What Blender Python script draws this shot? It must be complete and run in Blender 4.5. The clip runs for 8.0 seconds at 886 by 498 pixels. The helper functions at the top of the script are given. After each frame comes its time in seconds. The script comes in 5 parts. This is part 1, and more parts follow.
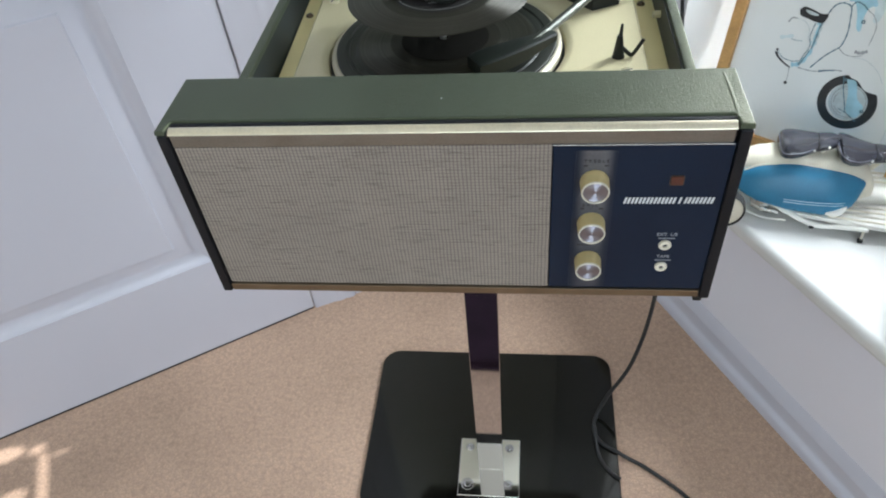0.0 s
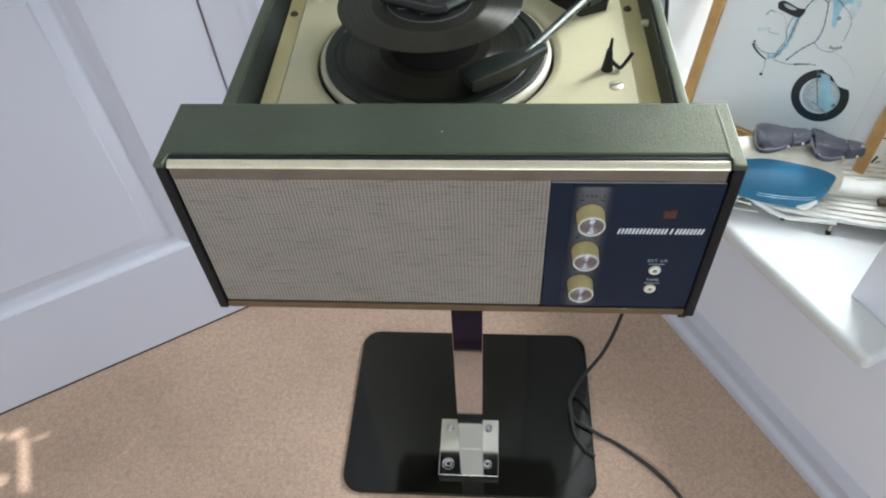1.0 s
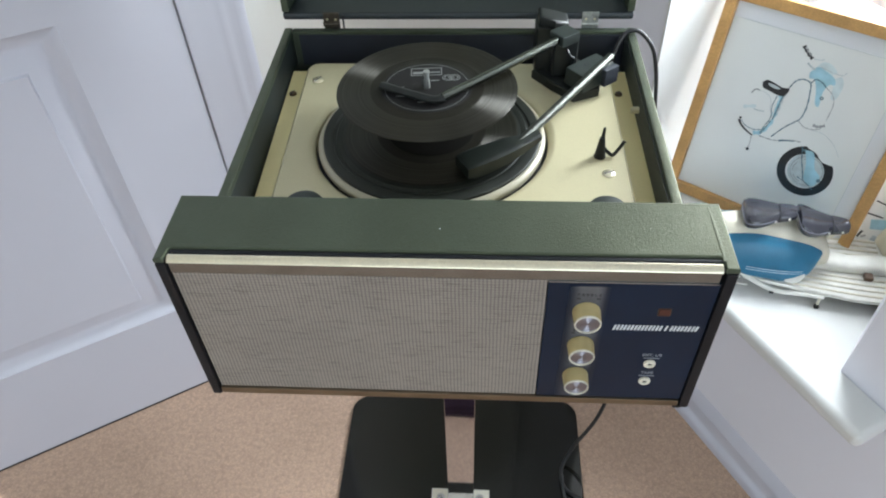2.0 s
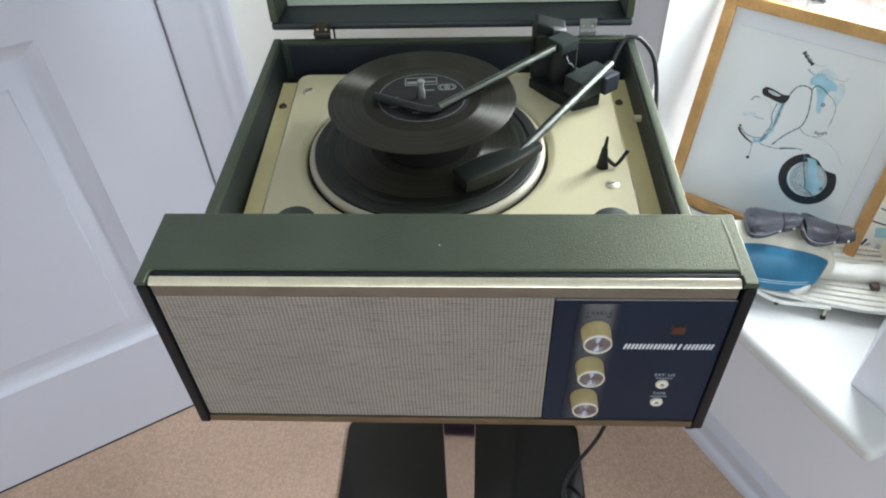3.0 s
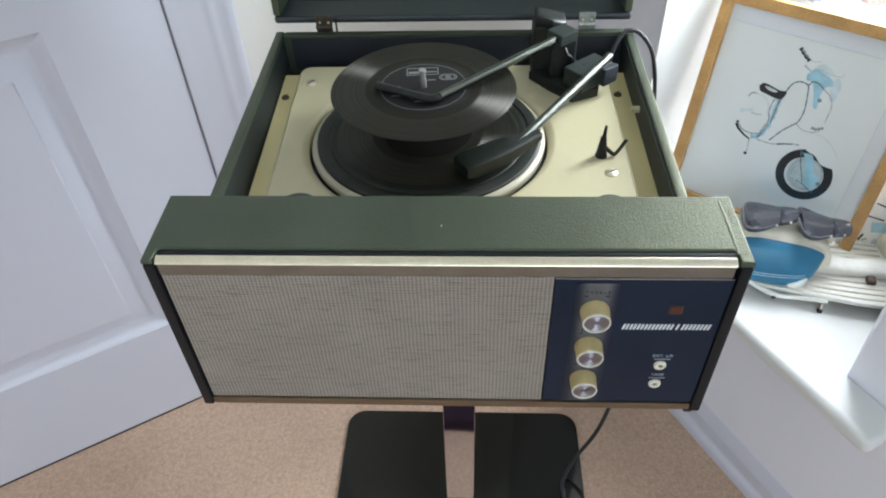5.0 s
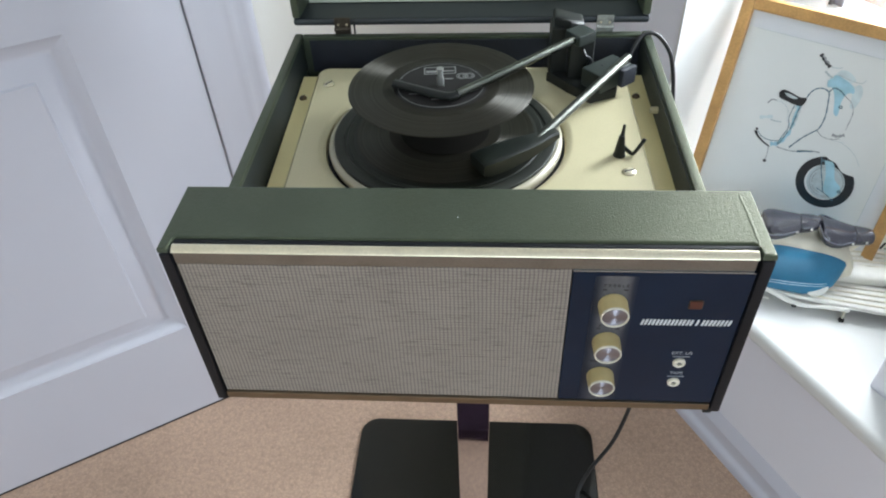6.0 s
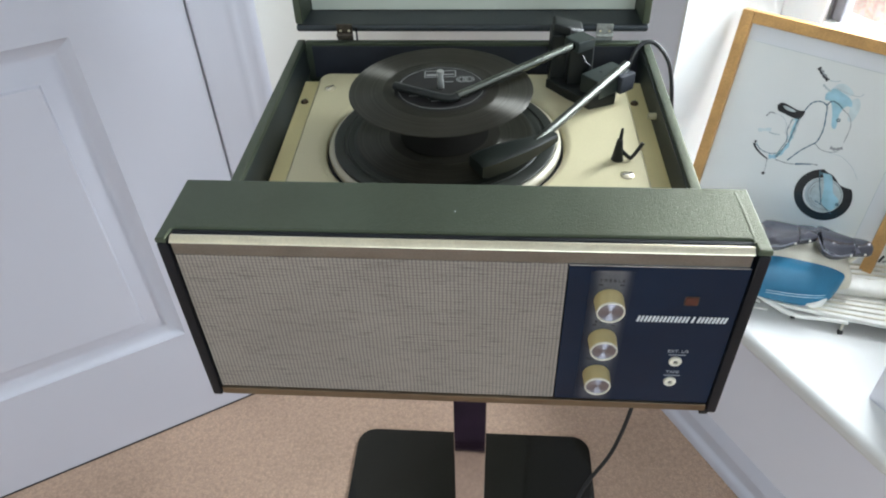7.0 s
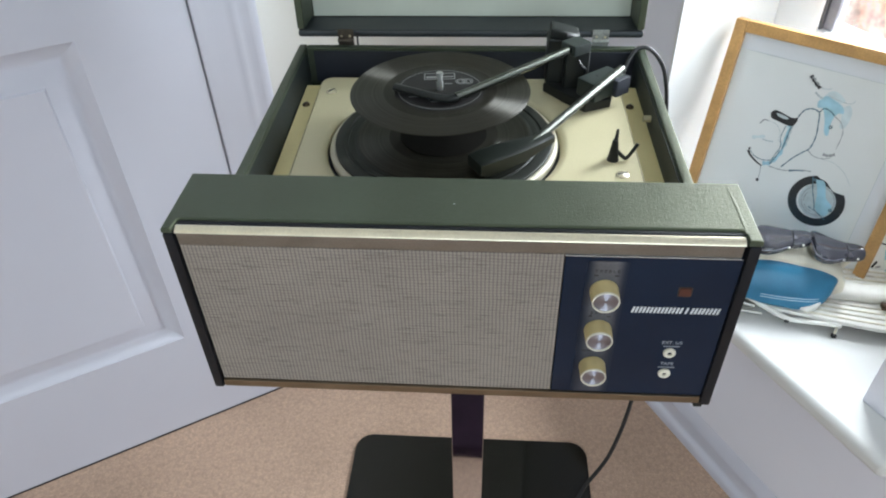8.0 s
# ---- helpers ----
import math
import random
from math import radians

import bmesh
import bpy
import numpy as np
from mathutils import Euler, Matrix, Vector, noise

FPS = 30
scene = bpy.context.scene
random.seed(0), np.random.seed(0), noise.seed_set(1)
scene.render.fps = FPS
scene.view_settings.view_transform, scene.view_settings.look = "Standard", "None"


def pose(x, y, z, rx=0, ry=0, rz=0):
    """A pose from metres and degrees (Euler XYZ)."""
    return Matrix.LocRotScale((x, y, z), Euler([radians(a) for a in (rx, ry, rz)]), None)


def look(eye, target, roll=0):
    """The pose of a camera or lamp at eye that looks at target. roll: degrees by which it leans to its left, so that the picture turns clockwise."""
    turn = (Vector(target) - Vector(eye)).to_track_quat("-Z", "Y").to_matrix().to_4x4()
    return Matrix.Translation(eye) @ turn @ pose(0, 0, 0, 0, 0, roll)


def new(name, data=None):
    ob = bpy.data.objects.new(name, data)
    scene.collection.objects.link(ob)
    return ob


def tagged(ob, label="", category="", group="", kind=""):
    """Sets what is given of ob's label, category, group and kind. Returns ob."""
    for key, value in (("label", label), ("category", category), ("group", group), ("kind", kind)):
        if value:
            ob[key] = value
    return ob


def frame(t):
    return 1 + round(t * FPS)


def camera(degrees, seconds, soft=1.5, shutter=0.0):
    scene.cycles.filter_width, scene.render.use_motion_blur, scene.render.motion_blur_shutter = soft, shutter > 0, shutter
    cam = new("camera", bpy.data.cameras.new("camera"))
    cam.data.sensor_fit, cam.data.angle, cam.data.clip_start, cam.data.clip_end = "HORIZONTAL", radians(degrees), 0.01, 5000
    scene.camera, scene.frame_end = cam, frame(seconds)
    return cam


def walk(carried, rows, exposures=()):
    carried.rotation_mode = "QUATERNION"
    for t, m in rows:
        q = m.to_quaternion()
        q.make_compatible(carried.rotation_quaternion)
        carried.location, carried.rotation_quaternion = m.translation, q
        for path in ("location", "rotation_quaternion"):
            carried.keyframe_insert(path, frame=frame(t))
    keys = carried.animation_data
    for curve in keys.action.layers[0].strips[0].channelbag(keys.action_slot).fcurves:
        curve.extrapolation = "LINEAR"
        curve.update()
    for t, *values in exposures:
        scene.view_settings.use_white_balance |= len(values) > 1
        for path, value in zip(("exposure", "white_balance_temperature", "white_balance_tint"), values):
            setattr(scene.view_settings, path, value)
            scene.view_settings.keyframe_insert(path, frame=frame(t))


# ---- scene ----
cam = camera(64.2, 8.0, soft=2.0)
PATH = [
    (0, (0.06, -0.383, 1.091), (-0.186, 1.015, -0.318), -6.6),
    (0.3, (0.053, -0.372, 1.105), (-0.194, 0.975, -0.353), -6.2),
    (0.5, (0.048, -0.366, 1.114), (-0.185, 0.970, -0.356), -7.4),
    (0.7, (0.043, -0.36, 1.124), (-0.152, 0.969, -0.358), -5.6),
    (1, (0.037, -0.353, 1.138), (-0.113, 0.957, -0.367), -4.2),
    (1.5, (0.034, -0.344, 1.157), (-0.095, 0.998, -0.32), -3.1),
    (2, (0.03, -0.33, 1.166), (-0.088, 1.075, -0.252), -2.4),
    (2.2, (0.026, -0.324, 1.161), (-0.081, 1.097, -0.243), -2.4),
    (3.3, (0.022, -0.305, 1.145), (-0.076, 1.129, -0.246), -2.6),
    (3.5, (0.019, -0.304, 1.142), (-0.076, 1.133, -0.247), -2.3),
    (4, (0.018, -0.307, 1.14), (-0.075, 1.131, -0.247), -2.1),
    (4.2, (0.018, -0.31, 1.142), (-0.071, 1.126, -0.248), -2.3),
    (5.3, (0.023, -0.329, 1.142), (-0.081, 1.115, -0.239), -2.5),
    (5.5, (0.022, -0.33, 1.141), (-0.099, 1.115, -0.237), -2.7),
    (5.8, (0.021, -0.332, 1.133), (-0.11, 1.127, -0.229), -3.2),
    (6, (0.021, -0.334, 1.127), (-0.116, 1.137, -0.221), -2.9),
    (6.5, (0.023, -0.338, 1.121), (-0.118, 1.144, -0.215), -2.7),
    (7, (0.024, -0.347, 1.115), (-0.116, 1.161, -0.191), -2.2),
    (7.5, (0.024, -0.357, 1.11), (-0.113, 1.165, -0.181), -1.7),
    (8, (0.024, -0.366, 1.11), (-0.11, 1.169, -0.164), -1.8),
]
walk(cam, [(t, look(eye, target, roll)) for t, eye, target, roll in PATH])

# ---- world and large lights ----
A0, AD = Vector((-0.901, 0.199, 0)), Vector((0.8458, 0.5336, 0)).normalized()   # wall with the door
B0, BD = Vector((0.312, 0.564, 0)), Vector((0.4919, -0.8706, 0)).normalized()   # wall with the window
AN, BN = Vector((-AD.y, AD.x, 0)), Vector((-BD.y, BD.x, 0))                     # out of the room
CEIL = 2.35
SUN_FROM = Vector((-0.75, -0.56, 1.10)).normalized()

world = bpy.data.worlds.new("world")
scene.world = world
world.use_nodes = True
wn = world.node_tree.nodes
sky = wn.new("ShaderNodeTexSky")
sky.sky_type, sky.sun_disc = "NISHITA", False
sky.sun_elevation = math.asin(SUN_FROM.z)
sky.sun_rotation = math.atan2(SUN_FROM.x, SUN_FROM.y)
wn["Background"].inputs["Strength"].default_value = 0.12
world.node_tree.links.new(sky.outputs["Color"], wn["Background"].inputs["Color"])

sun = new("sun", bpy.data.lights.new("sun", "SUN"))
sun.data.energy, sun.data.angle, sun.data.color = 5.0, radians(0.5), (1.0, 0.985, 0.96)
sun.matrix_basis = look(SUN_FROM * 10, (0, 0, 0))


def window_light(name, where, towards, wide, high, power, colour):
    """The sky's light in a window's opening."""
    lamp = bpy.data.lights.new(name, "AREA")
    lamp.shape, lamp.size, lamp.size_y, lamp.energy, lamp.color = "RECTANGLE", wide, high, power, colour
    ob = new(name, lamp)
    ob.matrix_basis = look(where, where + towards)
    return ob


window_light("daylight_side", B0 + BD * 0.050 + BN * 0.490 + Vector((0, 0, 1.05)), -BN - Vector((0, 0, 0.60)), 0.40, 0.70, 38.5, (0.868, 0.945, 1.0))
window_light("daylight_rear", B0 + BD * 2.62 - BN * 1.3 + Vector((0, 0, 1.45)), -BD - Vector((0, 0, 0.30)), 1.7, 1.2, 28, (0.768, 0.895, 1.0))


# ---- materials ----
def material(name, colour, rough=0.5, metal=0.0, vary=0.12, scale=30.0, fine=0.0, fine_scale=600.0, bump=0.0, bump_scale=400.0, coat=0.0, spec=0.5, per_piece=0.0):
    """A surface with stains at one scale, grain at another and a fine relief."""
    m = bpy.data.materials.new(name)
    m.use_nodes = True
    n, l = m.node_tree.nodes, m.node_tree.links
    b = n["Principled BSDF"]
    b.inputs["Roughness"].default_value, b.inputs["Metallic"].default_value = rough, metal
    b.inputs["Coat Weight"].default_value, b.inputs["Specular IOR Level"].default_value = coat, spec
    co = n.new("ShaderNodeTexCoord")
    big = n.new("ShaderNodeTexNoise")
    big.inputs["Scale"].default_value, big.inputs["Detail"].default_value = scale, 6
    l.new(co.outputs["Object"], big.inputs["Vector"])
    ramp = n.new("ShaderNodeValToRGB")
    lo, hi = [c * (1 - vary) for c in colour], [min(1, c * (1 + vary)) for c in colour]
    ramp.color_ramp.elements[0].position, ramp.color_ramp.elements[1].position = 0.3, 0.7
    ramp.color_ramp.elements[0].color, ramp.color_ramp.elements[1].color = (*lo, 1), (*hi, 1)
    l.new(big.outputs["Fac"], ramp.inputs["Fac"])
    out = ramp.outputs["Color"]
    if fine:
        f = n.new("ShaderNodeTexNoise")
        f.inputs["Scale"].default_value, f.inputs["Detail"].default_value = fine_scale, 2
        l.new(co.outputs["Object"], f.inputs["Vector"])
        fr = n.new("ShaderNodeMapRange")
        fr.inputs["From Min"].default_value, fr.inputs["From Max"].default_value = 0.3, 0.7
        fr.inputs["To Min"].default_value, fr.inputs["To Max"].default_value = 1 - fine, 1 + fine
        l.new(f.outputs["Fac"], fr.inputs["Value"])
        mul = n.new("ShaderNodeMix")
        mul.data_type, mul.blend_type = "RGBA", "MULTIPLY"
        mul.inputs["Factor"].default_value = 1
        l.new(out, mul.inputs["A"])
        l.new(fr.outputs["Result"], mul.inputs["B"])
        out = mul.outputs["Result"]
    l.new(out, b.inputs["Base Color"])
    rr = n.new("ShaderNodeMapRange")
    rr.inputs["To Min"].default_value, rr.inputs["To Max"].default_value = max(0.02, rough * 0.8), min(1, rough * 1.2)
    l.new(big.outputs["Fac"], rr.inputs["Value"])
    l.new(rr.outputs["Result"], b.inputs["Roughness"])
    if bump:
        h = n.new("ShaderNodeTexNoise")
        h.inputs["Scale"].default_value, h.inputs["Detail"].default_value = bump_scale, 3
        l.new(co.outputs["Object"], h.inputs["Vector"])
        bp = n.new("ShaderNodeBump")
        bp.inputs["Strength"].default_value, bp.inputs["Distance"].default_value = bump, 0.001
        l.new(h.outputs["Fac"], bp.inputs["Height"])
        l.new(bp.outputs["Normal"], b.inputs["Normal"])
    return m


def leathercloth():
    """Dark green leathercloth: pebbled cells with worn spots."""
    m = material("green_leathercloth", (0.048, 0.062, 0.049), 0.42, vary=0.16, scale=14, fine=0.12, fine_scale=900)
    n, l = m.node_tree.nodes, m.node_tree.links
    co = n["Texture Coordinate"]
    v = n.new("ShaderNodeTexVoronoi")
    v.inputs["Scale"].default_value = 1250
    w = n.new("ShaderNodeTexNoise")
    w.inputs["Scale"].default_value = 720
    n["Principled BSDF"].inputs["Specular Tint"].default_value = (1.0, 1.0, 0.48, 1)
    l.new(co.outputs["Object"], v.inputs["Vector"])
    l.new(co.outputs["Object"], w.inputs["Vector"])
    a = n.new("ShaderNodeMath")
    a.operation = "ADD"
    l.new(v.outputs["Distance"], a.inputs[0])
    l.new(w.outputs["Fac"], a.inputs[1])
    bp = n.new("ShaderNodeBump")
    bp.inputs["Strength"].default_value, bp.inputs["Distance"].default_value = 0.55, 0.0004
    l.new(a.outputs[0], bp.inputs["Height"])
    l.new(bp.outputs["Normal"], n["Principled BSDF"].inputs["Normal"])
    return m


def weave():
    """Loudspeaker cloth: pale square threads with dark gaps and some slubs."""
    m = material("grille_cloth", (0.318, 0.272, 0.232), 0.85, vary=0.08, scale=18, fine=0.14, fine_scale=1300)
    n, l = m.node_tree.nodes, m.node_tree.links
    co, b = n["Texture Coordinate"], n["Principled BSDF"]
    old = b.inputs["Base Color"].links[0].from_socket
    sep = n.new("ShaderNodeSeparateXYZ")
    warp = n.new("ShaderNodeTexNoise")
    warp.inputs["Scale"].default_value, warp.inputs["Detail"].default_value = 45, 3
    l.new(co.outputs["Object"], warp.inputs["Vector"])
    mixv = n.new("ShaderNodeVectorMath")
    mixv.operation = "MULTIPLY_ADD"
    mixv.inputs[1].default_value = (0.0016, 0.0016, 0.0022)
    l.new(warp.outputs["Color"], mixv.inputs[0])
    l.new(co.outputs["Object"], mixv.inputs[2])
    l.new(mixv.outputs[0], sep.inputs[0])

    def lines(axis, pitch, depth):
        k = n.new("ShaderNodeMath")
        k.operation = "MULTIPLY"
        k.inputs[1].default_value = 2 * math.pi / pitch
        l.new(sep.outputs[axis], k.inputs[0])
        s = n.new("ShaderNodeMath")
        s.operation = "SINE"
        l.new(k.outputs[0], s.inputs[0])
        r = n.new("ShaderNodeMapRange")
        r.inputs["From Min"].default_value, r.inputs["From Max"].default_value = -1, -0.2
        r.inputs["To Min"].default_value, r.inputs["To Max"].default_value = depth, 1
        l.new(s.outputs[0], r.inputs["Value"])
        return r.outputs["Result"]

    slub = n.new("ShaderNodeTexNoise")
    slub.inputs["Scale"].default_value = 1
    mp = n.new("ShaderNodeMapping")
    mp.inputs["Scale"].default_value = (70, 70, 1150)
    l.new(co.outputs["Object"], mp.inputs["Vector"])
    l.new(mp.outputs["Vector"], slub.inputs["Vector"])
    sr = n.new("ShaderNodeMapRange")
    sr.inputs["From Min"].default_value, sr.inputs["From Max"].default_value = 0.28, 0.44
    sr.inputs["To Min"].default_value, sr.inputs["To Max"].default_value = 0.64, 1
    l.new(slub.outputs["Fac"], sr.inputs["Value"])
    prod = lines("X", 0.0028, 0.60)
    for f in (lines("Z", 0.0027, 0.78), sr.outputs["Result"]):
        k = n.new("ShaderNodeMath")
        k.operation = "MULTIPLY"
        l.new(prod, k.inputs[0])
        l.new(f, k.inputs[1])
        prod = k.outputs[0]
    mul = n.new("ShaderNodeMix")
    mul.data_type, mul.blend_type = "RGBA", "MULTIPLY"
    mul.inputs["Factor"].default_value = 1
    l.new(old, mul.inputs["A"])
    l.new(prod, mul.inputs["B"])
    l.new(mul.outputs["Result"], b.inputs["Base Color"])
    bp = n.new("ShaderNodeBump")
    bp.inputs["Strength"].default_value, bp.inputs["Distance"].default_value = 0.6, 0.0006
    l.new(prod, bp.inputs["Height"])
    l.new(bp.outputs["Normal"], b.inputs["Normal"])
    return m


def vinyl():
    """Record vinyl with fine grooves and a few wider bands."""
    m = material("black_vinyl", (0.010, 0.009, 0.006), 0.47, vary=0.1, scale=20)
    n, l = m.node_tree.nodes, m.node_tree.links
    co, b = n["Texture Coordinate"], n["Principled BSDF"]
    le = n.new("ShaderNodeVectorMath")
    le.operation = "LENGTH"
    flat = n.new("ShaderNodeVectorMath")
    flat.operation = "MULTIPLY"
    flat.inputs[1].default_value = (1, 1, 0)
    l.new(co.outputs["Object"], flat.inputs[0])
    l.new(flat.outputs[0], le.inputs[0])
    b.inputs["Anisotropic Rotation"].default_value = 0.25
    b.inputs["Coat Weight"].default_value, b.inputs["Coat Roughness"].default_value = 0.06, 0.12
    cut = n.new("ShaderNodeMapRange")               # the grooves end at the smooth run-out
    cut.inputs["From Min"].default_value, cut.inputs["From Max"].default_value = 0.0535, 0.0560
    l.new(le.outputs["Value"], cut.inputs["Value"])
    l.new(cut.outputs["Result"], b.inputs["Anisotropic"])
    b.inputs["Specular IOR Level"].default_value, b.inputs["Specular Tint"].default_value = 0.6, (1.0, 0.95, 0.82, 1)
    tang = n.new("ShaderNodeTangent")
    tang.direction_type, tang.axis = "RADIAL", "Z"
    l.new(tang.outputs[0], b.inputs["Tangent"])
    hs = []
    for pitch, amp in ((0.0009, 0.5), (0.006, 0.3)):
        k = n.new("ShaderNodeMath")
        k.operation = "MULTIPLY"
        k.inputs[1].default_value = 2 * math.pi / pitch
        l.new(le.outputs["Value"], k.inputs[0])
        s = n.new("ShaderNodeMath")
        s.operation = "SINE"
        l.new(k.outputs[0], s.inputs[0])
        g = n.new("ShaderNodeMath")
        g.operation = "MULTIPLY"
        g.inputs[1].default_value = amp
        l.new(s.outputs[0], g.inputs[0])
        hs.append(g.outputs[0])
    add = n.new("ShaderNodeMath")
    l.new(hs[0], add.inputs[0])
    l.new(hs[1], add.inputs[1])
    rings = n.new("ShaderNodeTexNoise")
    rings.noise_dimensions = "1D"
    rings.inputs["Scale"].default_value, rings.inputs["Detail"].default_value = 520, 3
    l.new(le.outputs["Value"], rings.inputs["W"])
    gl = n.new("ShaderNodeMapRange")
    gl.inputs["From Min"].default_value, gl.inputs["From Max"].default_value = 0.3, 0.7
    gl.inputs["To Min"].default_value, gl.inputs["To Max"].default_value = 0.40, 0.66
    l.new(rings.outputs["Fac"], gl.inputs["Value"])
    amount, low = n.new("ShaderNodeMath"), n.new("ShaderNodeMath")
    amount.operation, low.operation = "MULTIPLY", "MAXIMUM"
    l.new(gl.outputs["Result"], amount.inputs[0])
    l.new(cut.outputs["Result"], amount.inputs[1])
    l.new(amount.outputs[0], low.inputs[0])
    low.inputs[1].default_value = 0.22
    l.new(low.outputs[0], b.inputs["Specular IOR Level"])
    bp = n.new("ShaderNodeBump")
    bp.inputs["Strength"].default_value, bp.inputs["Distance"].default_value = 0.35, 0.00012
    l.new(add.outputs[0], bp.inputs["Height"])
    l.new(bp.outputs["Normal"], b.inputs["Normal"])
    return m


def glass_pane():
    m = bpy.data.materials.new("window_glass")
    m.use_nodes = True
    n, l = m.node_tree.nodes, m.node_tree.links
    mix, clear, shine, fre = n.new("ShaderNodeMixShader"), n.new("ShaderNodeBsdfTransparent"), n.new("ShaderNodeBsdfGlossy"), n.new("ShaderNodeFresnel")
    shine.inputs["Roughness"].default_value = 0.02
    l.new(fre.outputs[0], mix.inputs[0])
    l.new(clear.outputs[0], mix.inputs[1])
    l.new(shine.outputs[0], mix.inputs[2])
    l.new(mix.outputs[0], n["Material Output"].inputs["Surface"])
    return m


def carpet_cloth():
    """Short cut-pile carpet, pink-brown, with paler and darker tufts."""
    m = material("carpet", (0.566, 0.400, 0.296), 0.95, vary=0.12, scale=4, fine=0.12, fine_scale=420, bump=0.8, bump_scale=330, spec=0.1)
    n, l = m.node_tree.nodes, m.node_tree.links
    co, b = n["Texture Coordinate"], n["Principled BSDF"]
    old = b.inputs["Base Color"].links[0].from_socket
    v = n.new("ShaderNodeTexVoronoi")
    v.inputs["Scale"].default_value = 210
    l.new(co.outputs["Object"], v.inputs["Vector"])
    r = n.new("ShaderNodeMapRange")
    r.inputs["From Min"].default_value, r.inputs["From Max"].default_value = 0.0, 0.9
    r.inputs["To Min"].default_value, r.inputs["To Max"].default_value = 1.08, 0.86
    l.new(v.outputs["Distance"], r.inputs["Value"])
    mul = n.new("ShaderNodeMix")
    mul.data_type, mul.blend_type = "RGBA", "MULTIPLY"
    mul.inputs["Factor"].default_value = 1
    l.new(old, mul.inputs["A"])
    l.new(r.outputs["Result"], mul.inputs["B"])
    blot = n.new("ShaderNodeTexNoise")
    blot.inputs["Scale"].default_value, blot.inputs["Detail"].default_value = 120, 4
    l.new(co.outputs["Object"], blot.inputs["Vector"])
    br = n.new("ShaderNodeValToRGB")
    br.color_ramp.elements[0].position, br.color_ramp.elements[1].position = 0.36, 0.64
    br.color_ramp.elements[0].color, br.color_ramp.elements[1].color = (0.91, 0.91, 0.93, 1), (1.05, 1.04, 1.03, 1)
    l.new(blot.outputs["Fac"], br.inputs["Fac"])
    tint = n.new("ShaderNodeMix")
    tint.data_type, tint.blend_type = "RGBA", "MULTIPLY"
    tint.inputs["Factor"].default_value = 1
    l.new(mul.outputs["Result"], tint.inputs["A"])
    l.new(br.outputs["Color"], tint.inputs["B"])
    l.new(tint.outputs["Result"], b.inputs["Base Color"])
    return m


def spun_metal():
    """Lathe-turned aluminium, whose fine rings pull the highlights into rays."""
    m = material("spun_aluminium", (0.36, 0.355, 0.41), 0.30, 1.0, vary=0.05, scale=60)
    n, l = m.node_tree.nodes, m.node_tree.links
    b, tang = n["Principled BSDF"], n.new("ShaderNodeTangent")
    tang.direction_type, tang.axis = "RADIAL", "Z"
    b.inputs["Anisotropic"].default_value, b.inputs["Anisotropic Rotation"].default_value = 0.95, 0.25
    l.new(tang.outputs[0], b.inputs["Tangent"])
    return m


LEATHER, CLOTH, VINYL, GLASS, CARPET = leathercloth(), weave(), vinyl(), glass_pane(), carpet_cloth()
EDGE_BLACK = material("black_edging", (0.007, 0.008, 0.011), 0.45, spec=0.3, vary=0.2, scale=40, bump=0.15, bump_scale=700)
LINING_NAVY = material("navy_inner_lining", (0.020, 0.024, 0.034), 0.55, vary=0.2, scale=25, bump=0.3, bump_scale=800)
LID_LINING = material("pale_lid_lining", (0.60, 0.64, 0.545), 0.6, vary=0.06, scale=12, bump=0.15, bump_scale=500)
NAVY = material("navy_panel", (0.0055, 0.0150, 0.036), 0.36, vary=0.15, scale=16, fine=0.06, fine_scale=700, spec=0.26)
SILVER = material("brushed_aluminium", (0.86, 0.80, 0.62), 0.36, 1.0, vary=0.07, scale=60, fine=0.05, bump=0.08, bump_scale=900)
BAND = material("bronzed_satin_band", (0.268, 0.248, 0.222), 0.36, 0.85, vary=0.10, scale=40, fine=0.06)
GOLD = material("gilt_strip", (0.26, 0.21, 0.15), 0.38, 1.0, vary=0.12, scale=40)
CHROME = material("chrome", (0.60, 0.59, 0.58), 0.07, 1.0, vary=0.04, scale=25)
COLUMN_CHROME = material("plated_column", (0.56, 0.545, 0.56), 0.05, 1.0, vary=0.02, scale=8)
PLATE_CHROME = material("bright_plate_chrome", (0.90, 0.885, 0.80), 0.05, 1.0, vary=0.02, scale=25)
SPINDLE_STEEL = material("dull_spindle_steel", (0.34, 0.35, 0.33), 0.45, 0.7, vary=0.06, scale=80)
STEEL = material("steel_arm", (0.50, 0.51, 0.49), 0.28, 1.0, vary=0.06, scale=50)
SPUN = spun_metal()
OVERARM_STEEL = material("worn_chromed_rod", (0.15, 0.16, 0.14), 0.22, 1.0, vary=0.08, scale=50)
ARM_STEEL = material("dull_chromed_tube", (0.115, 0.122, 0.108), 0.36, 1.0, vary=0.08, scale=50)
LINING_GREEN = material("dark_green_inner_cloth", (0.020, 0.028, 0.028), 0.55, vary=0.18, scale=20, bump=0.3, bump_scale=800)
LID_EDGE = material("blue_black_leathercloth", (0.022, 0.029, 0.034), 0.45, vary=0.16, scale=14, fine=0.1, bump=0.3, bump_scale=700)
PRINT_GREY = material("faded_grey_print", (0.38, 0.40, 0.43), 0.5, vary=0.15, scale=300)
PALE_HINGE = material("dull_hinge_plating", (0.36, 0.37, 0.34), 0.5, 0.5, vary=0.3, scale=200)
DARK_BRASS = material("tarnished_hinge_brass", (0.085, 0.070, 0.055), 0.45, 0.7, vary=0.3, scale=200)
